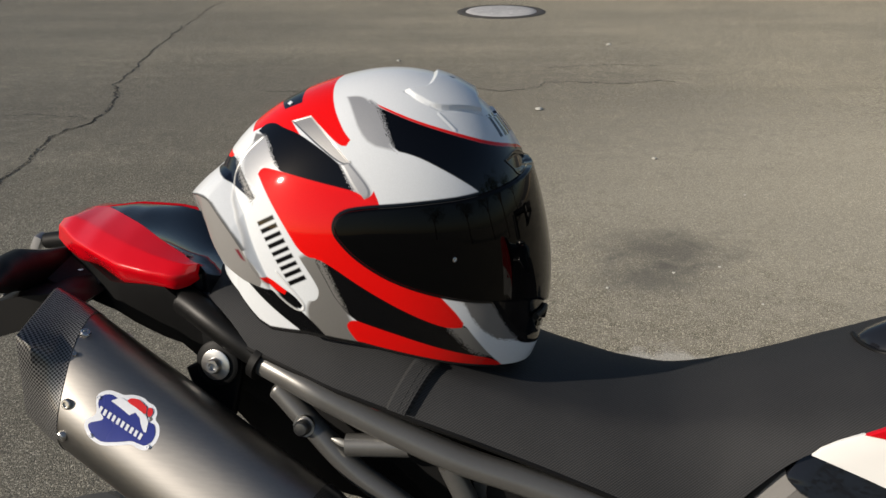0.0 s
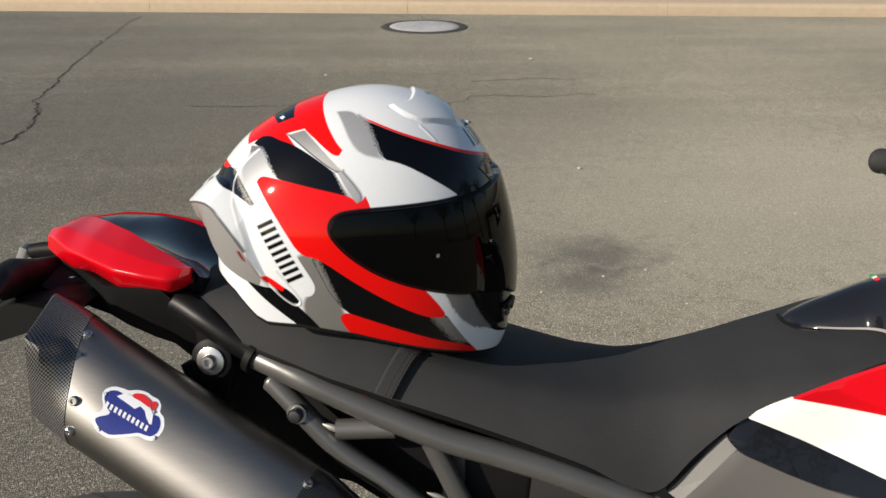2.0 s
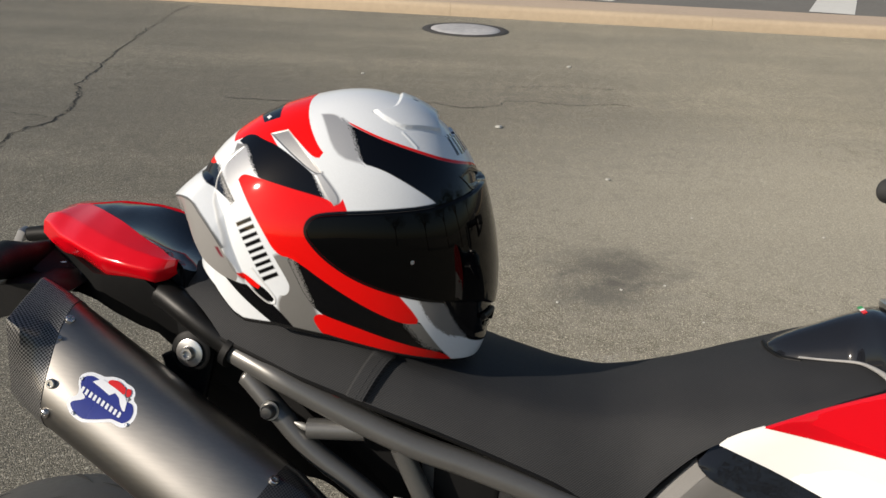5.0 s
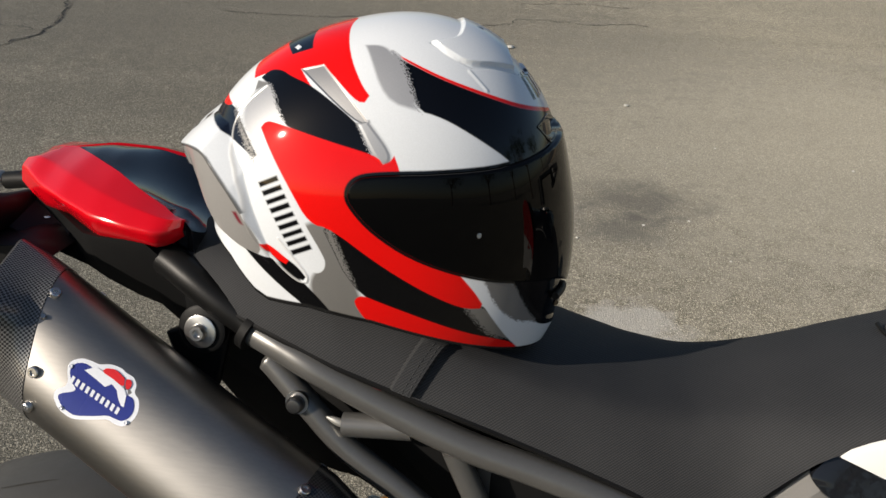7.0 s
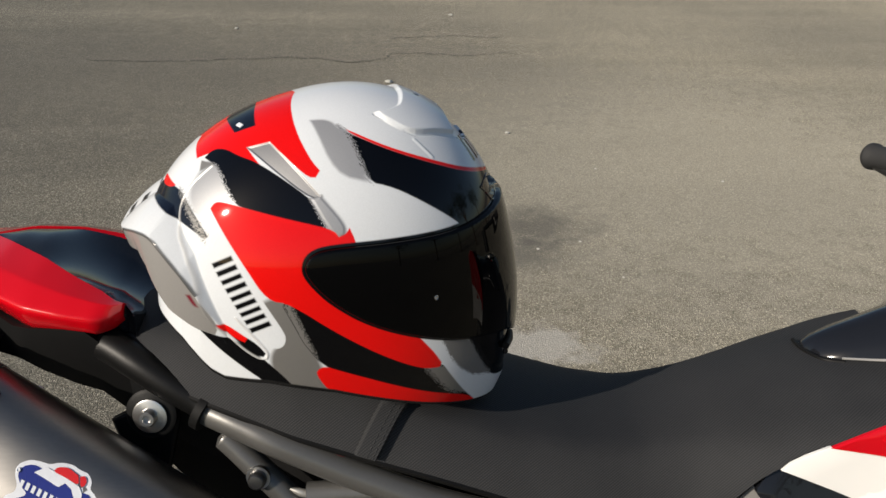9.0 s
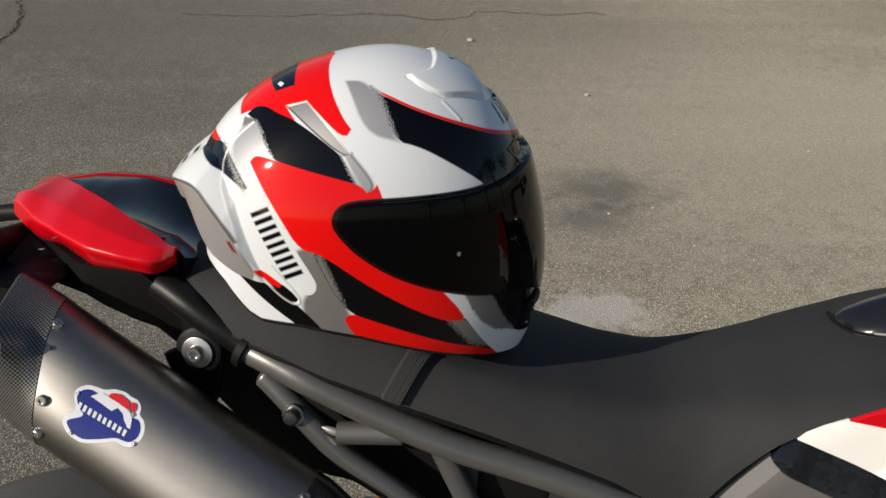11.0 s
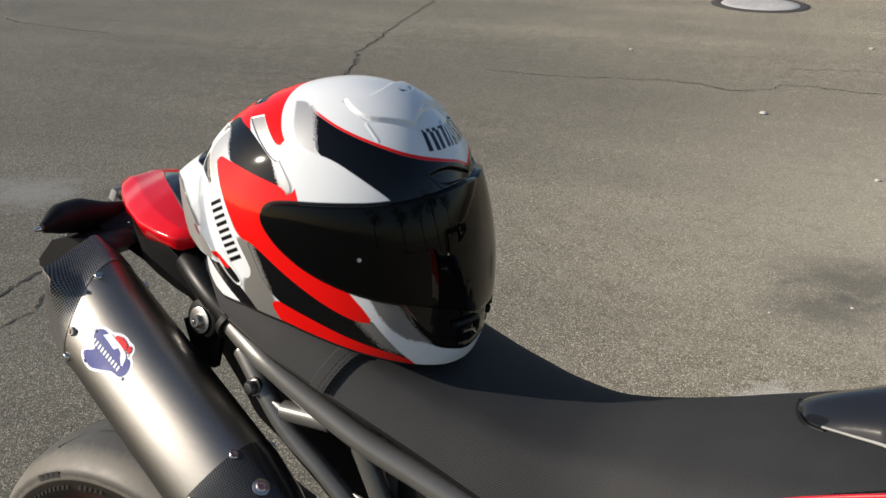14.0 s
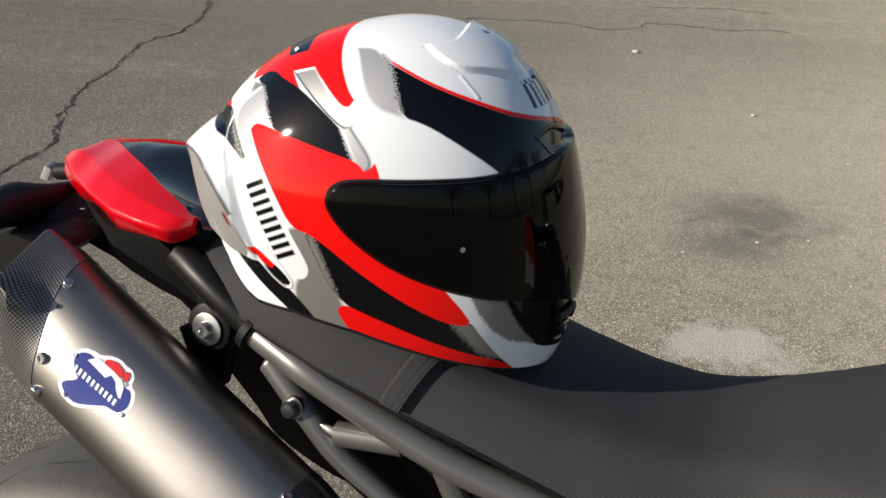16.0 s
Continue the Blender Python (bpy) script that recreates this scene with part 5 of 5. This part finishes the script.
part("filler_cap", turned([(0, 0.0216), (0.012, 0.0216), (0.016, 0.0173), (0.016, 0.0072)], (0, -1, 0.2), (0.240, -0.100, 0.712), 28), "dark_steel", engine)
part("filler_ring", turned([(0, 0.0238), (0.004, 0.0238), (0.005, 0.0216)], (0, -1, 0.2), (0.240, -0.099, 0.712), 28), "gold", engine, "gold anodised ring")
part("cover_bolt", bolt_mesh((0.300, -0.115, 0.690), (0, -1, 0.1), 0.009, 0.006, 0.014), "dark_steel", engine)
bm = plate([(0.345, -0.118, 0.690), (0.42, -0.118, 0.705), (0.60, -0.118, 0.690), (0.62, -0.118, 0.60), (0.40, -0.118, 0.60)], (0, -1, 0), 0.02, 0.004)
part("trellis_plate", bm, "red", bike, "red painted frame section")
part("inner_panel", plate([(0.30, -0.108, 0.80), (0.335, -0.108, 0.868), (0.40, -0.108, 0.865), (0.50, -0.108, 0.80), (0.72, -0.108, 0.72), (0.72, -0.108, 0.58), (0.36, -0.108, 0.62)], (0, -1, 0), 0.01, 0.002), "plastic", bike, "black panel behind the side cover")
bar("trellis_tube", [(0.20, -0.10, 0.60), (0.36, -0.115, 0.665), (0.60, -0.11, 0.74)], 0.014, material="red", label="red painted trellis frame tube")

# ---- shock absorber
axis = Vector((0.95, -0.08, 0.28)).normalized()
s1 = axis.orthogonal().normalized()
s2 = axis.cross(s1)
top = Vector((-0.008, -0.028, 0.620))
shock = part("shock_body", turned([(-0.02, 0.016), (0.0, 0.018), (0.10, 0.016), (0.105, 0.026), (0.13, 0.026), (0.135, 0.016)], axis, top, 24), "steel", bike, "bright shock absorber body")
part("spring_seat", turned([(-0.020, 0.022), (-0.020, 0.038), (-0.014, 0.041), (-0.012, 0.038), (-0.008, 0.041), (-0.002, 0.041), (0.0, 0.036), (0.0, 0.022)], axis, top, 32), "weld", shock, "bare cast spring seat")
coil = [top + axis * (0.008 + 0.030 * k * 0.36 / (2 * math.pi)) + 0.0315 * (math.cos(k * 0.36) * s1 + math.sin(k * 0.36) * s2) for k in range(91)]
part("coil_spring", tube_mesh(coil, 0.0098, 14, 2), "spring", shock, "thick orange yellow coil spring")
part("reservoir", turned([(-0.036, 0.012), (-0.034, 0.025), (0.050, 0.025), (0.052, 0.027), (0.064, 0.027), (0.066, 0.018)], (0.80, -0.08, 0.50), (-0.030, -0.030, 0.672), 36), "gold", shock, "gold anodised reservoir")
part("reservoir_band", turned([(-0.003, 0.0254), (0.003, 0.0254)], (0.80, -0.08, 0.50), (-0.028, -0.0302, 0.6733), 32), "sticker_blue", shock)
part("reservoir_arm", tube_mesh([(-0.068, -0.040, 0.690), (-0.070, -0.042, 0.668), (-0.060, -0.044, 0.645), (-0.044, -0.046, 0.620), (-0.028, -0.046, 0.590)], 0.0085, 12, 5), "weld", shock, "bare cast reservoir arm")
part("shock_mount", block((0.05, 0.05, 0.05), pose(-0.045, 0.00, 0.625, 0, 40, 0), 0.012, 3), "weld", shock, "bare cast shock mount")
part("cable", tube_mesh([(0.078, -0.146, 0.725), (0.085, -0.150, 0.70), (0.115, -0.150, 0.695), (0.135, -0.148, 0.675), (0.128, -0.146, 0.655)], 0.0012, 8, 8), "cable", bike, "thin pale cable with a tie")
part("cable", tube_mesh([(0.080, -0.146, 0.728), (0.090, -0.150, 0.69), (0.118, -0.148, 0.650)], 0.0014, 8, 8), "cable", bike, "thin pale cable with a tie")
part("cable_tie", turned([(-0.004, 0.0145), (0.004, 0.0145)], (0.7, 0, -0.7), (0.092, -0.131, 0.706), 20), "plastic", bike)

# ---- rear wheel
def wheel_ring(profile, sides=96, bm=None):
    """Turned about the axle: profile of (y, radius), closed."""
    bm = bm or bmesh.new()
    rows = []
    for k in range(sides):
        a = 2 * math.pi * k / sides
        rows.append([AXLE + Vector((r * math.sin(a), y, r * math.cos(a))) for y, r in profile])
    rings(bm, rows + [rows[0]], caps=(False, False))
    bmesh.ops.remove_doubles(bm, verts=bm.verts, dist=1e-5)
    return bm


half = [(0.060, 0.222), (0.074, 0.232), (0.086, 0.250), (0.093, 0.270), (0.0935, 0.280), (0.088, 0.288), (0.074, 0.301), (0.054, 0.311), (0.030, 0.316), (0.0, 0.318)]
profile = [(-y, r) for y, r in half] + [(y, r) for y, r in half[-2::-1]]
tyre = part("tyre", wheel_ring(profile), "tyre", bike, "scuffed black sport tyre")


def tread_cut(a0, a1, y0, y1, w=0.0022, n=14):
    """A tread groove: a dark sliver along the crown."""
    bm = bmesh.new()
    rows = []
    ys = [q[0] for q in profile]
    rs = [q[1] for q in profile]
    for k in range(n + 1):
        t = k / n
        a, y = radians(a0 + (a1 - a0) * t), y0 + (y1 - y0) * t ** 1.4
        r = float(np.interp(y, ys, rs)) + 0.0006
        ww = w * math.sin(math.pi * min(1, t + 0.04)) + 0.0003
        rows.append([AXLE + Vector((r * math.sin(a + s_ * ww / r), y + s_ * ww, r * math.cos(a + s_ * ww / r))) for s_ in (-1, 1)])
    rings(bm, rows, caps=(False, False), closed=False)
    return bm


for k in range(10):
    base = -39.5 + 36 * k
    for side in (-1, 1):
        lag = 0 if side < 0 else 18
        part("groove", tread_cut(base + lag, base + lag + 19, side * 0.083, side * 0.024), "crack", tyre)
        part("groove", tread_cut(base + lag + 21.5, base + lag + 34, side * 0.027, side * 0.014, 0.0014), "crack", tyre)
rim = part("rim", wheel_ring([(-0.062, 0.226), (-0.070, 0.230), (-0.074, 0.226), (-0.072, 0.214), (-0.045, 0.205), (0.045, 0.205), (0.072, 0.214), (0.074, 0.226), (0.062, 0.226)]), "rim", bike, "black alloy rim")
part("rim_stripe", wheel_ring([(-0.0752, 0.2245), (-0.0752, 0.2175), (-0.0738, 0.2165), (-0.0738, 0.2250)]), "red", rim, "thin red rim stripe")
# moulded sidewall marks as plain bars
for k in range(14):
    a = radians(-42 + 2.5 * k + (4 if k > 8 else 0))
    q = AXLE + Vector((0.2585 * math.sin(a), -0.0898, 0.2585 * math.cos(a)))
    part("sidewall_bar", block((0.006, 0.001, 0.009), Matrix.Translation(q) @ pose(0, 0, 0, -20, math.degrees(a), 0), 0.0), "plastic", tyre)
for k in range(4):
    a = radians(-32 + 2.8 * k)
    q = AXLE + Vector((0.280 * math.sin(a), -0.0936, 0.280 * math.cos(a)))
    part("sidewall_bar", block((0.011, 0.001, 0.010), Matrix.Translation(q) @ pose(0, 0, 0, 4, math.degrees(a), 0), 0.0), "rubber", tyre)
hub = part("hub", turned([(-0.05, 0.04), (-0.045, 0.055), (0.045, 0.055), (0.05, 0.04)], (0, 1, 0), AXLE, 32), "rim", bike)
for k in range(5):
    for da in (-0.14, 0.14):
        a = 2 * math.pi * k / 5 + 0.35
        part("spoke", tube_mesh([AXLE + Vector((0.05 * math.sin(a), -0.02, 0.05 * math.cos(a))), AXLE + Vector((0.13 * math.sin(a + da * 0.6), -0.025, 0.13 * math.cos(a + da * 0.6))), AXLE + Vector((0.207 * math.sin(a + da), -0.02, 0.207 * math.cos(a + da)))], 0.010, 10, 4), "rim", hub)
part("axle_nut", bolt_mesh(AXLE + Vector((0, -0.075, 0)), (0, -1, 0), 0.02, 0.012, 0.028), "steel", hub)
part("axle_bar", turned([(-0.08, 0.012), (0.10, 0.012)], (0, 1, 0), AXLE, 16), "dark_steel", hub)
# hugger over the front of the tyre, and the single swingarm behind it
bm = bmesh.new()
secs = []
for k in range(22):
    a = radians(18 + 75 * k / 21)
    w = 0.045 + 0.055 * min(1, k / 7)
    r = 0.338 + 0.004 * math.sin(k * 0.15)
    run = []
    for y, dr in ((-w - 0.004, -0.075), (-w, -0.045), (-w * 0.9, -0.016), (-w * 0.55, 0.0), (0, 0.004), (w * 0.55, 0.0), (w * 0.9, -0.016), (w, -0.045)):
        f = min(1, k / 6)
        run.append(AXLE + Vector(((r + dr * f) * math.sin(a), y, (r + dr * f) * math.cos(a))))
    secs.append(run)
rings(bm, secs, caps=(False, False), closed=False)
bmesh.ops.solidify(bm, geom=bm.faces[:], thickness=0.003)
part("hugger", bm, "plastic", bike, "smooth black rear hugger")
part("swingarm", tube_mesh([AXLE + Vector((0.0, 0.10, 0.0)), (-0.25, 0.115, 0.36), (-0.02, 0.10, 0.41), (0.14, 0.0, 0.42)], lambda t: 0.045 + 0.02 * t, 18, 6), "dark_steel", bike, "dark cast swingarm")
part("side_stand", tube_mesh([(0.20, 0.10, 0.34), (0.16, 0.20, 0.16), (0.13, 0.262, 0.030)], 0.011, 12, 5), "dark_steel", bike, "dark steel side stand")
part("stand_foot", block((0.07, 0.045, 0.008), pose(0.125, 0.27, 0.0330, 8, 0, 0), 0.003), "dark_steel", bike)

# ---- tank and side panels
TANK = [  # x, crown z, half width of the top, shoulder z, half width at the side, lower z, middle line
    (0.422, 0.942, 0.008, 0.938, 0.014, 0.920, 0.010),
    (0.430, 0.950, 0.018, 0.942, 0.026, 0.922, 0.008),
    (0.450, 0.963, 0.026, 0.950, 0.036, 0.928, 0.004),
    (0.470, 0.974, 0.030, 0.958, 0.040, 0.930, 0.0),
    (0.500, 0.990, 0.036, 0.970, 0.050, 0.934, -0.004),
    (0.510, 0.995, 0.044, 0.973, 0.072, 0.938, -0.010),
    (0.520, 1.000, 0.060, 0.982, 0.100, 0.955, -0.018),
    (0.540, 1.001, 0.070, 0.991, 0.112, 0.966, -0.021),
    (0.60, 0.994, 0.075, 0.997, 0.140, 0.993, -0.021),
    (0.70, 0.977, 0.090, 0.988, 0.180, 1.003, -0.021),
    (0.82, 0.975, 0.110, 0.975, 0.200, 0.98, -0.021),
    (0.90, 0.94, 0.090, 0.935, 0.200, 0.92, -0.021),
]
bm = bmesh.new()
secs = []
for x in np.linspace(0.422, 0.90, 64):
    zc, wt, zs, wb, zl, mid = lerp_table(x, TANK)
    half = [(0.0, zc), (wt * 0.5, zc - (zc - zs) * 0.25), (wt, zs), (wt + (wb - wt) * 0.6, zs - (zs - zl) * 0.35), (wb, zl)]
    far = [(wt * 0.5, half[1][1]), (wt, zs - 0.004), (wb, min(zl, zs) - 0.030)]
    secs.append([(x, mid - y, z) for y, z in half[::-1]] + [(x, mid + y, z) for y, z in far])
rings(bm, secs, closed=True)
tank = part("tank", bm, "black", bike, "glossy black upper fuel tank")
# pale bevelled edge where the tank meets the seat
part("tank_seal", tube_mesh([(0.422, 0.030, 0.936), (0.422, 0.010, 0.936), (0.426, -0.011, 0.937), (0.433, -0.024, 0.938), (0.448, -0.033, 0.940)], 0.0024, 10, 6), "plastic", tank, "black rubber seal")
part("tank_edge", tube_mesh([(0.445, -0.032, 0.944), (0.470, -0.040, 0.947), (0.498, -0.055, 0.953), (0.507, -0.075, 0.956), (0.512, -0.098, 0.957), (0.514, -0.120, 0.955)], lambda t: 0.0013 + 0.0030 * t * t, 10, 6), "silver", tank, "pale satin tank edge")
cap_o = Vector((0.594, -0.004, 0.9955))
cap_n = Vector((0.17, 0.09, 0.98)).normalized()
fuel = part("fuel_cap", turned([(-0.004, 0.061), (0.001, 0.061), (0.0025, 0.058), (0.003, 0.047), (0.001, 0.044), (0.0015, 0.030), (0.004, 0.027), (0.0045, 0.004)], cap_n, cap_o, 48), "steel", bike, "satin aluminium fuel cap")
for k in range(6):
    a = 2 * math.pi * k / 6 + 0.3
    s_ = cap_n.orthogonal().normalized()
    part("cap_screw", bolt_mesh(cap_o + cap_n * 0.0025 + 0.052 * (math.cos(a) * s_ + math.sin(a) * cap_n.cross(s_)), cap_n, 0.0042, 0.002), "steel", fuel)
part("flag_mark", block((0.005, 0.007, 0.001), pose(0.513, 0.004, 0.9972, -4, -27, 0), 0.0), "green", tank, "tiny green, white and red mark")
part("flag_mark", block((0.005, 0.005, 0.001), pose(0.513, -0.002, 0.9970, -6, -27, 0), 0.0), "sticker_white", tank)
part("flag_mark", block((0.005, 0.007, 0.001), pose(0.513, -0.009, 0.9968, 0, -27, 0), 0.0), "sticker_red", tank)


def panel_y(x, z):
    """The right flank that the panels follow."""
    return -0.136 - 0.032 * (x - 0.36) - 0.45 * max(0.0, x - 0.43) ** 1.5 + 0.25 * max(0.0, 0.82 - z) ** 2


def spaced(pts, most):
    """The outline with no stretch longer than most."""
    out = []
    for a, b in zip(pts, pts[1:] + pts[:1]):
        n = max(1, math.ceil((b - a).length / most))
        out += [a.lerp(b, k / n) for k in range(n)]
    return out


def flank(outline, lift, thick, name, material, parent, label="", soft=2, tilt=0.0):
    pts = spaced(resample([(x, 0, z) for x, z in outline], 0, rounds=soft), 0.018)
    cx, cz = sum(q.x for q in pts) / len(pts), sum(q.z for q in pts) / len(pts)
    rows = []
    for f, d in ((1.0, thick), (1.0, 0.0012), (0.985, 0.0), (0.88, 0.0), (0.76, 0.0), (0.64, 0.0), (0.52, 0.0), (0.40, 0.0), (0.28, 0.0), (0.16, 0.0), (0.04, 0.0)):
        rows.append([Vector((cx + (q.x - cx) * f, panel_y(cx + (q.x - cx) * f, cz + (q.z - cz) * f) - lift + d + tilt * (cz + (q.z - cz) * f - 0.862 + 0.42 * (cx + (q.x - cx) * f - 0.34)), cz + (q.z - cz) * f)) for q in pts])
    bm = bmesh.new()
    rings(bm, rows)
    return part(name, bm, material, parent, label)


flank([(0.389, 0.9045), (0.441, 0.932), (0.4945, 0.960), (0.534, 0.978), (0.577, 0.997), (0.66, 1.018), (0.76, 1.012), (0.86, 0.98), (0.88, 0.85), (0.70, 0.872), (0.596, 0.883), (0.515, 0.890), (0.446, 0.8975)], 0.004, 0.004, "tank_side", "red", bike, "glossy red tank side panel", 0)
flank([(0.36, 0.880), (0.389, 0.892), (0.441, 0.918), (0.4945, 0.944), (0.577, 0.990), (0.66, 1.015), (0.76, 1.008), (0.86, 0.96), (0.88, 0.70), (0.60, 0.79)], -0.022, 0.012, "panel_backing", "plastic", bike, "black backing behind the tank panels", 0)
white_panel = flank([(0.349, 0.879), (0.356, 0.887), (0.370, 0.896), (0.389, 0.9055), (0.446, 0.8975), (0.515, 0.890), (0.596, 0.883), (0.70, 0.872), (0.88, 0.85), (0.88, 0.66), (0.70, 0.745), (0.60, 0.783), (0.556, 0.7975), (0.512, 0.8135), (0.4465, 0.8405), (0.40, 0.860)], 0.0035, 0.004, "white_stripe", "white", bike, "glossy white stripe on the side panel", 0)
part("stripe_dart", plate([(0.578, panel_y(0.578, 0.873) - 0.0075, 0.873), (0.66, panel_y(0.66, 0.87) - 0.0095, 0.868), (0.68, panel_y(0.68, 0.84) - 0.0085, 0.842)], (0, -1, 0), 0.002), "red", white_panel, "red dart in the white stripe")
flank([(0.332, 0.856), (0.349, 0.878), (0.40, 0.859), (0.4465, 0.8395), (0.512, 0.8125), (0.556, 0.7965), (0.60, 0.782), (0.70, 0.744), (0.70, 0.735), (0.60, 0.770), (0.54, 0.782), (0.49, 0.792), (0.435, 0.8035), (0.396, 0.8175), (0.350, 0.8365), (0.342, 0.841), (0.3355, 0.847), (0.332, 0.851)], -0.0045, 0.02, "gloss_inlay", "black", bike, "glossy black inlay", 0, 0.32)
grey_panel = flank([(0.288, 0.775), (0.313, 0.806), (0.337, 0.837), (0.342, 0.840), (0.350, 0.8355), (0.396, 0.8165), (0.435, 0.8025), (0.49, 0.790), (0.54, 0.780), (0.60, 0.768), (0.70, 0.733), (0.70, 0.70), (0.515, 0.736), (0.42, 0.724), (0.383, 0.724), (0.357, 0.735)], 0.0, 0.03, "side_cover", "panel", bike, "matt dark grey side cover", 0)
bm = bmesh.new()
rings(bm, [[(x0, panel_y(x0, z0) + 0.010, z0), (x1, panel_y(x1, z1) + 0.0002, z1), (x1, panel_y(x1, z1) + 0.02, z1), (x0, panel_y(x0, z0) + 0.02, z0)] for x0, z0, x1, z1 in ((0.276, 0.780, 0.289, 0.7745), (0.302, 0.815, 0.314, 0.806), (0.3295, 0.852, 0.338, 0.838), (0.333, 0.855, 0.341, 0.841))])
part("cover_facet", bm, "panel", grey_panel, "bevelled edge of the side cover", smooth=False)
# The cover's shaded underside, painted as a flat black sheet set slightly back.
flank([(0.395, 0.7235), (0.42, 0.7235), (0.515, 0.7355), (0.70, 0.6995), (0.70, 0.64), (0.46, 0.675)], -0.008, 0.02, "cover_underside_shade", "plastic", grey_panel, "underside of the side cover, its shade put in as black", 0)
bm = block((0.36, 0.20, 0.20), pose(0.70, -0.02, 0.80, 0, 4, 0), 0.03, 3)
part("tank_body", bm, "plastic", bike, "black inner tank body")

# ---- handlebar, left end
BAR = [(0.70, 0.0, 1.085), (0.71, 0.10, 1.088), (0.695, 0.22, 1.085), (0.668, 0.37, 1.072)]
handlebar = part("handlebar", tube_mesh(BAR, 0.011, 16, 8), "dark_steel", bike, "dark tapered handlebar")
part("riser", tube_mesh([(0.70, 0.0, 1.085), (0.70, 0.0, 1.00)], 0.03, 16, 3), "dark_steel", handlebar)
g0, g1 = Vector((0.692, 0.255, 1.084)), Vector((0.665, 0.385, 1.071))
grip = part("grip", turned([(0, 0.0165), (0.004, 0.0185), (0.010, 0.0165), (0.10, 0.0160), (0.118, 0.0165), (0.122, 0.0195), (0.128, 0.0195), (0.133, 0.016)], g1 - g0, g0, 24), "rubber", handlebar, "black rubber grip")
switch = part("switchgear", block((0.046, 0.060, 0.056), pose(0.702, 0.229, 1.073, 0, 0, 12), 0.009, 3), "plastic", handlebar, "black switch housing")
part("switch_button", block((0.010, 0.016, 0.018), pose(0.678, 0.246, 1.081, 0, -10, 12), 0.003), "grip_switch", switch, "pale grey switch button")
part("switch_button", turned([(0, 0.0085), (0.010, 0.0085), (0.013, 0.006)], (-1, 0.1, 0.1), (0.680, 0.250, 1.060), 18), "grip_switch", switch, "pale grey round switch button")
part("switch_button", block((0.016, 0.014, 0.018), pose(0.690, 0.246, 1.103, 0, -25, 12), 0.003), "grip_switch", switch, "pale grey switch button")
part("switch_band", tube_mesh([(0.705, 0.252, 1.098), (0.696, 0.254, 1.080), (0.695, 0.254, 1.052)], 0.0045, 10, 5), "silver", switch, "pale metal band")
part("clutch_clamp", block((0.030, 0.03, 0.034), pose(0.712, 0.215, 1.103, 0, 0, 8), 0.006, 3), "silver", handlebar, "pale metal lever clamp")
part("clutch_lever", tube_mesh([(0.716, 0.19, 1.036), (0.698, 0.26, 1.043), (0.680, 0.33, 1.056), (0.664, 0.386, 1.067)], 0.0095, 10, 6), "dark_steel", handlebar, "black clutch lever")

# ---------------------------------------------------------------- trees across the street, mirrored in the shield
def tree(x, y, height, seed):
    rnd = random.Random(seed)
    root = thing("tree", Matrix.Translation((x, y, 0)), "leafy green street tree with a grey brown trunk", "tree", "street trees")
    top = height * 0.42
    bm = tube_mesh([(0, 0, -0.1), (0.06, 0.02, top * 0.5), (rnd.uniform(-0.1, 0.1), 0.05, top)], lambda t: 0.17 - 0.06 * t, 10, 5)
    tips = []
    for k in range(7):
        a = 2.4 * k + rnd.uniform(-0.3, 0.3)
        reach, rise = height * rnd.uniform(0.16, 0.28), height * rnd.uniform(0.15, 0.45)
        tip = Vector((math.cos(a) * reach, math.sin(a) * reach, top + rise))
        tube_mesh([Vector((0, 0.03, top * 0.93)), Vector((tip.x * 0.4, tip.y * 0.4, top + rise * 0.5)), tip], lambda t: 0.075 - 0.055 * t, 8, 4, bm)
        tips.append(tip)
    part("trunk", bm, "bark", root, "grey brown bark trunk with limbs")
    verts, faces = [], []
    for k in range(90):
        tip = rnd.choice(tips)
        c = tip + Vector((rnd.gauss(0, 0.11), rnd.gauss(0, 0.11), rnd.gauss(0.02, 0.09))) * height
        size = height * rnd.uniform(0.03, 0.07)
        for _ in range(26):
            q = c + Vector((rnd.gauss(0, 1), rnd.gauss(0, 1), rnd.gauss(0, 0.8))) * size
            u_ = Vector((rnd.uniform(-1, 1), rnd.uniform(-1, 1), rnd.uniform(-0.6, 0.6))).normalized() * 0.10
            w_ = u_.cross(Vector((rnd.uniform(-1, 1), rnd.uniform(-1, 1), 1))).normalized() * 0.05
            n = len(verts)
            verts += [q - u_, q + w_, q + u_, q - w_]
            faces.append((n, n + 1, n + 2, n + 3))
    me = bpy.data.meshes.new("crown")
    me.from_pydata([tuple(v) for v in verts], [], faces)
    me.materials.append(MAT["leaf"])
    ob = new("crown", me)
    ob.parent = root
    tagged(ob, "uneven crown of small green leaves")


for k, (x, y, h) in enumerate(((13.0, -1.5, 5.5), (16.5, -7.0, 6.5), (12.5, -11.5, 6.0), (20.0, 3.5, 6.0), (7.5, -17.0, 6.5))):
    tree(x, y, h, 60 + k)
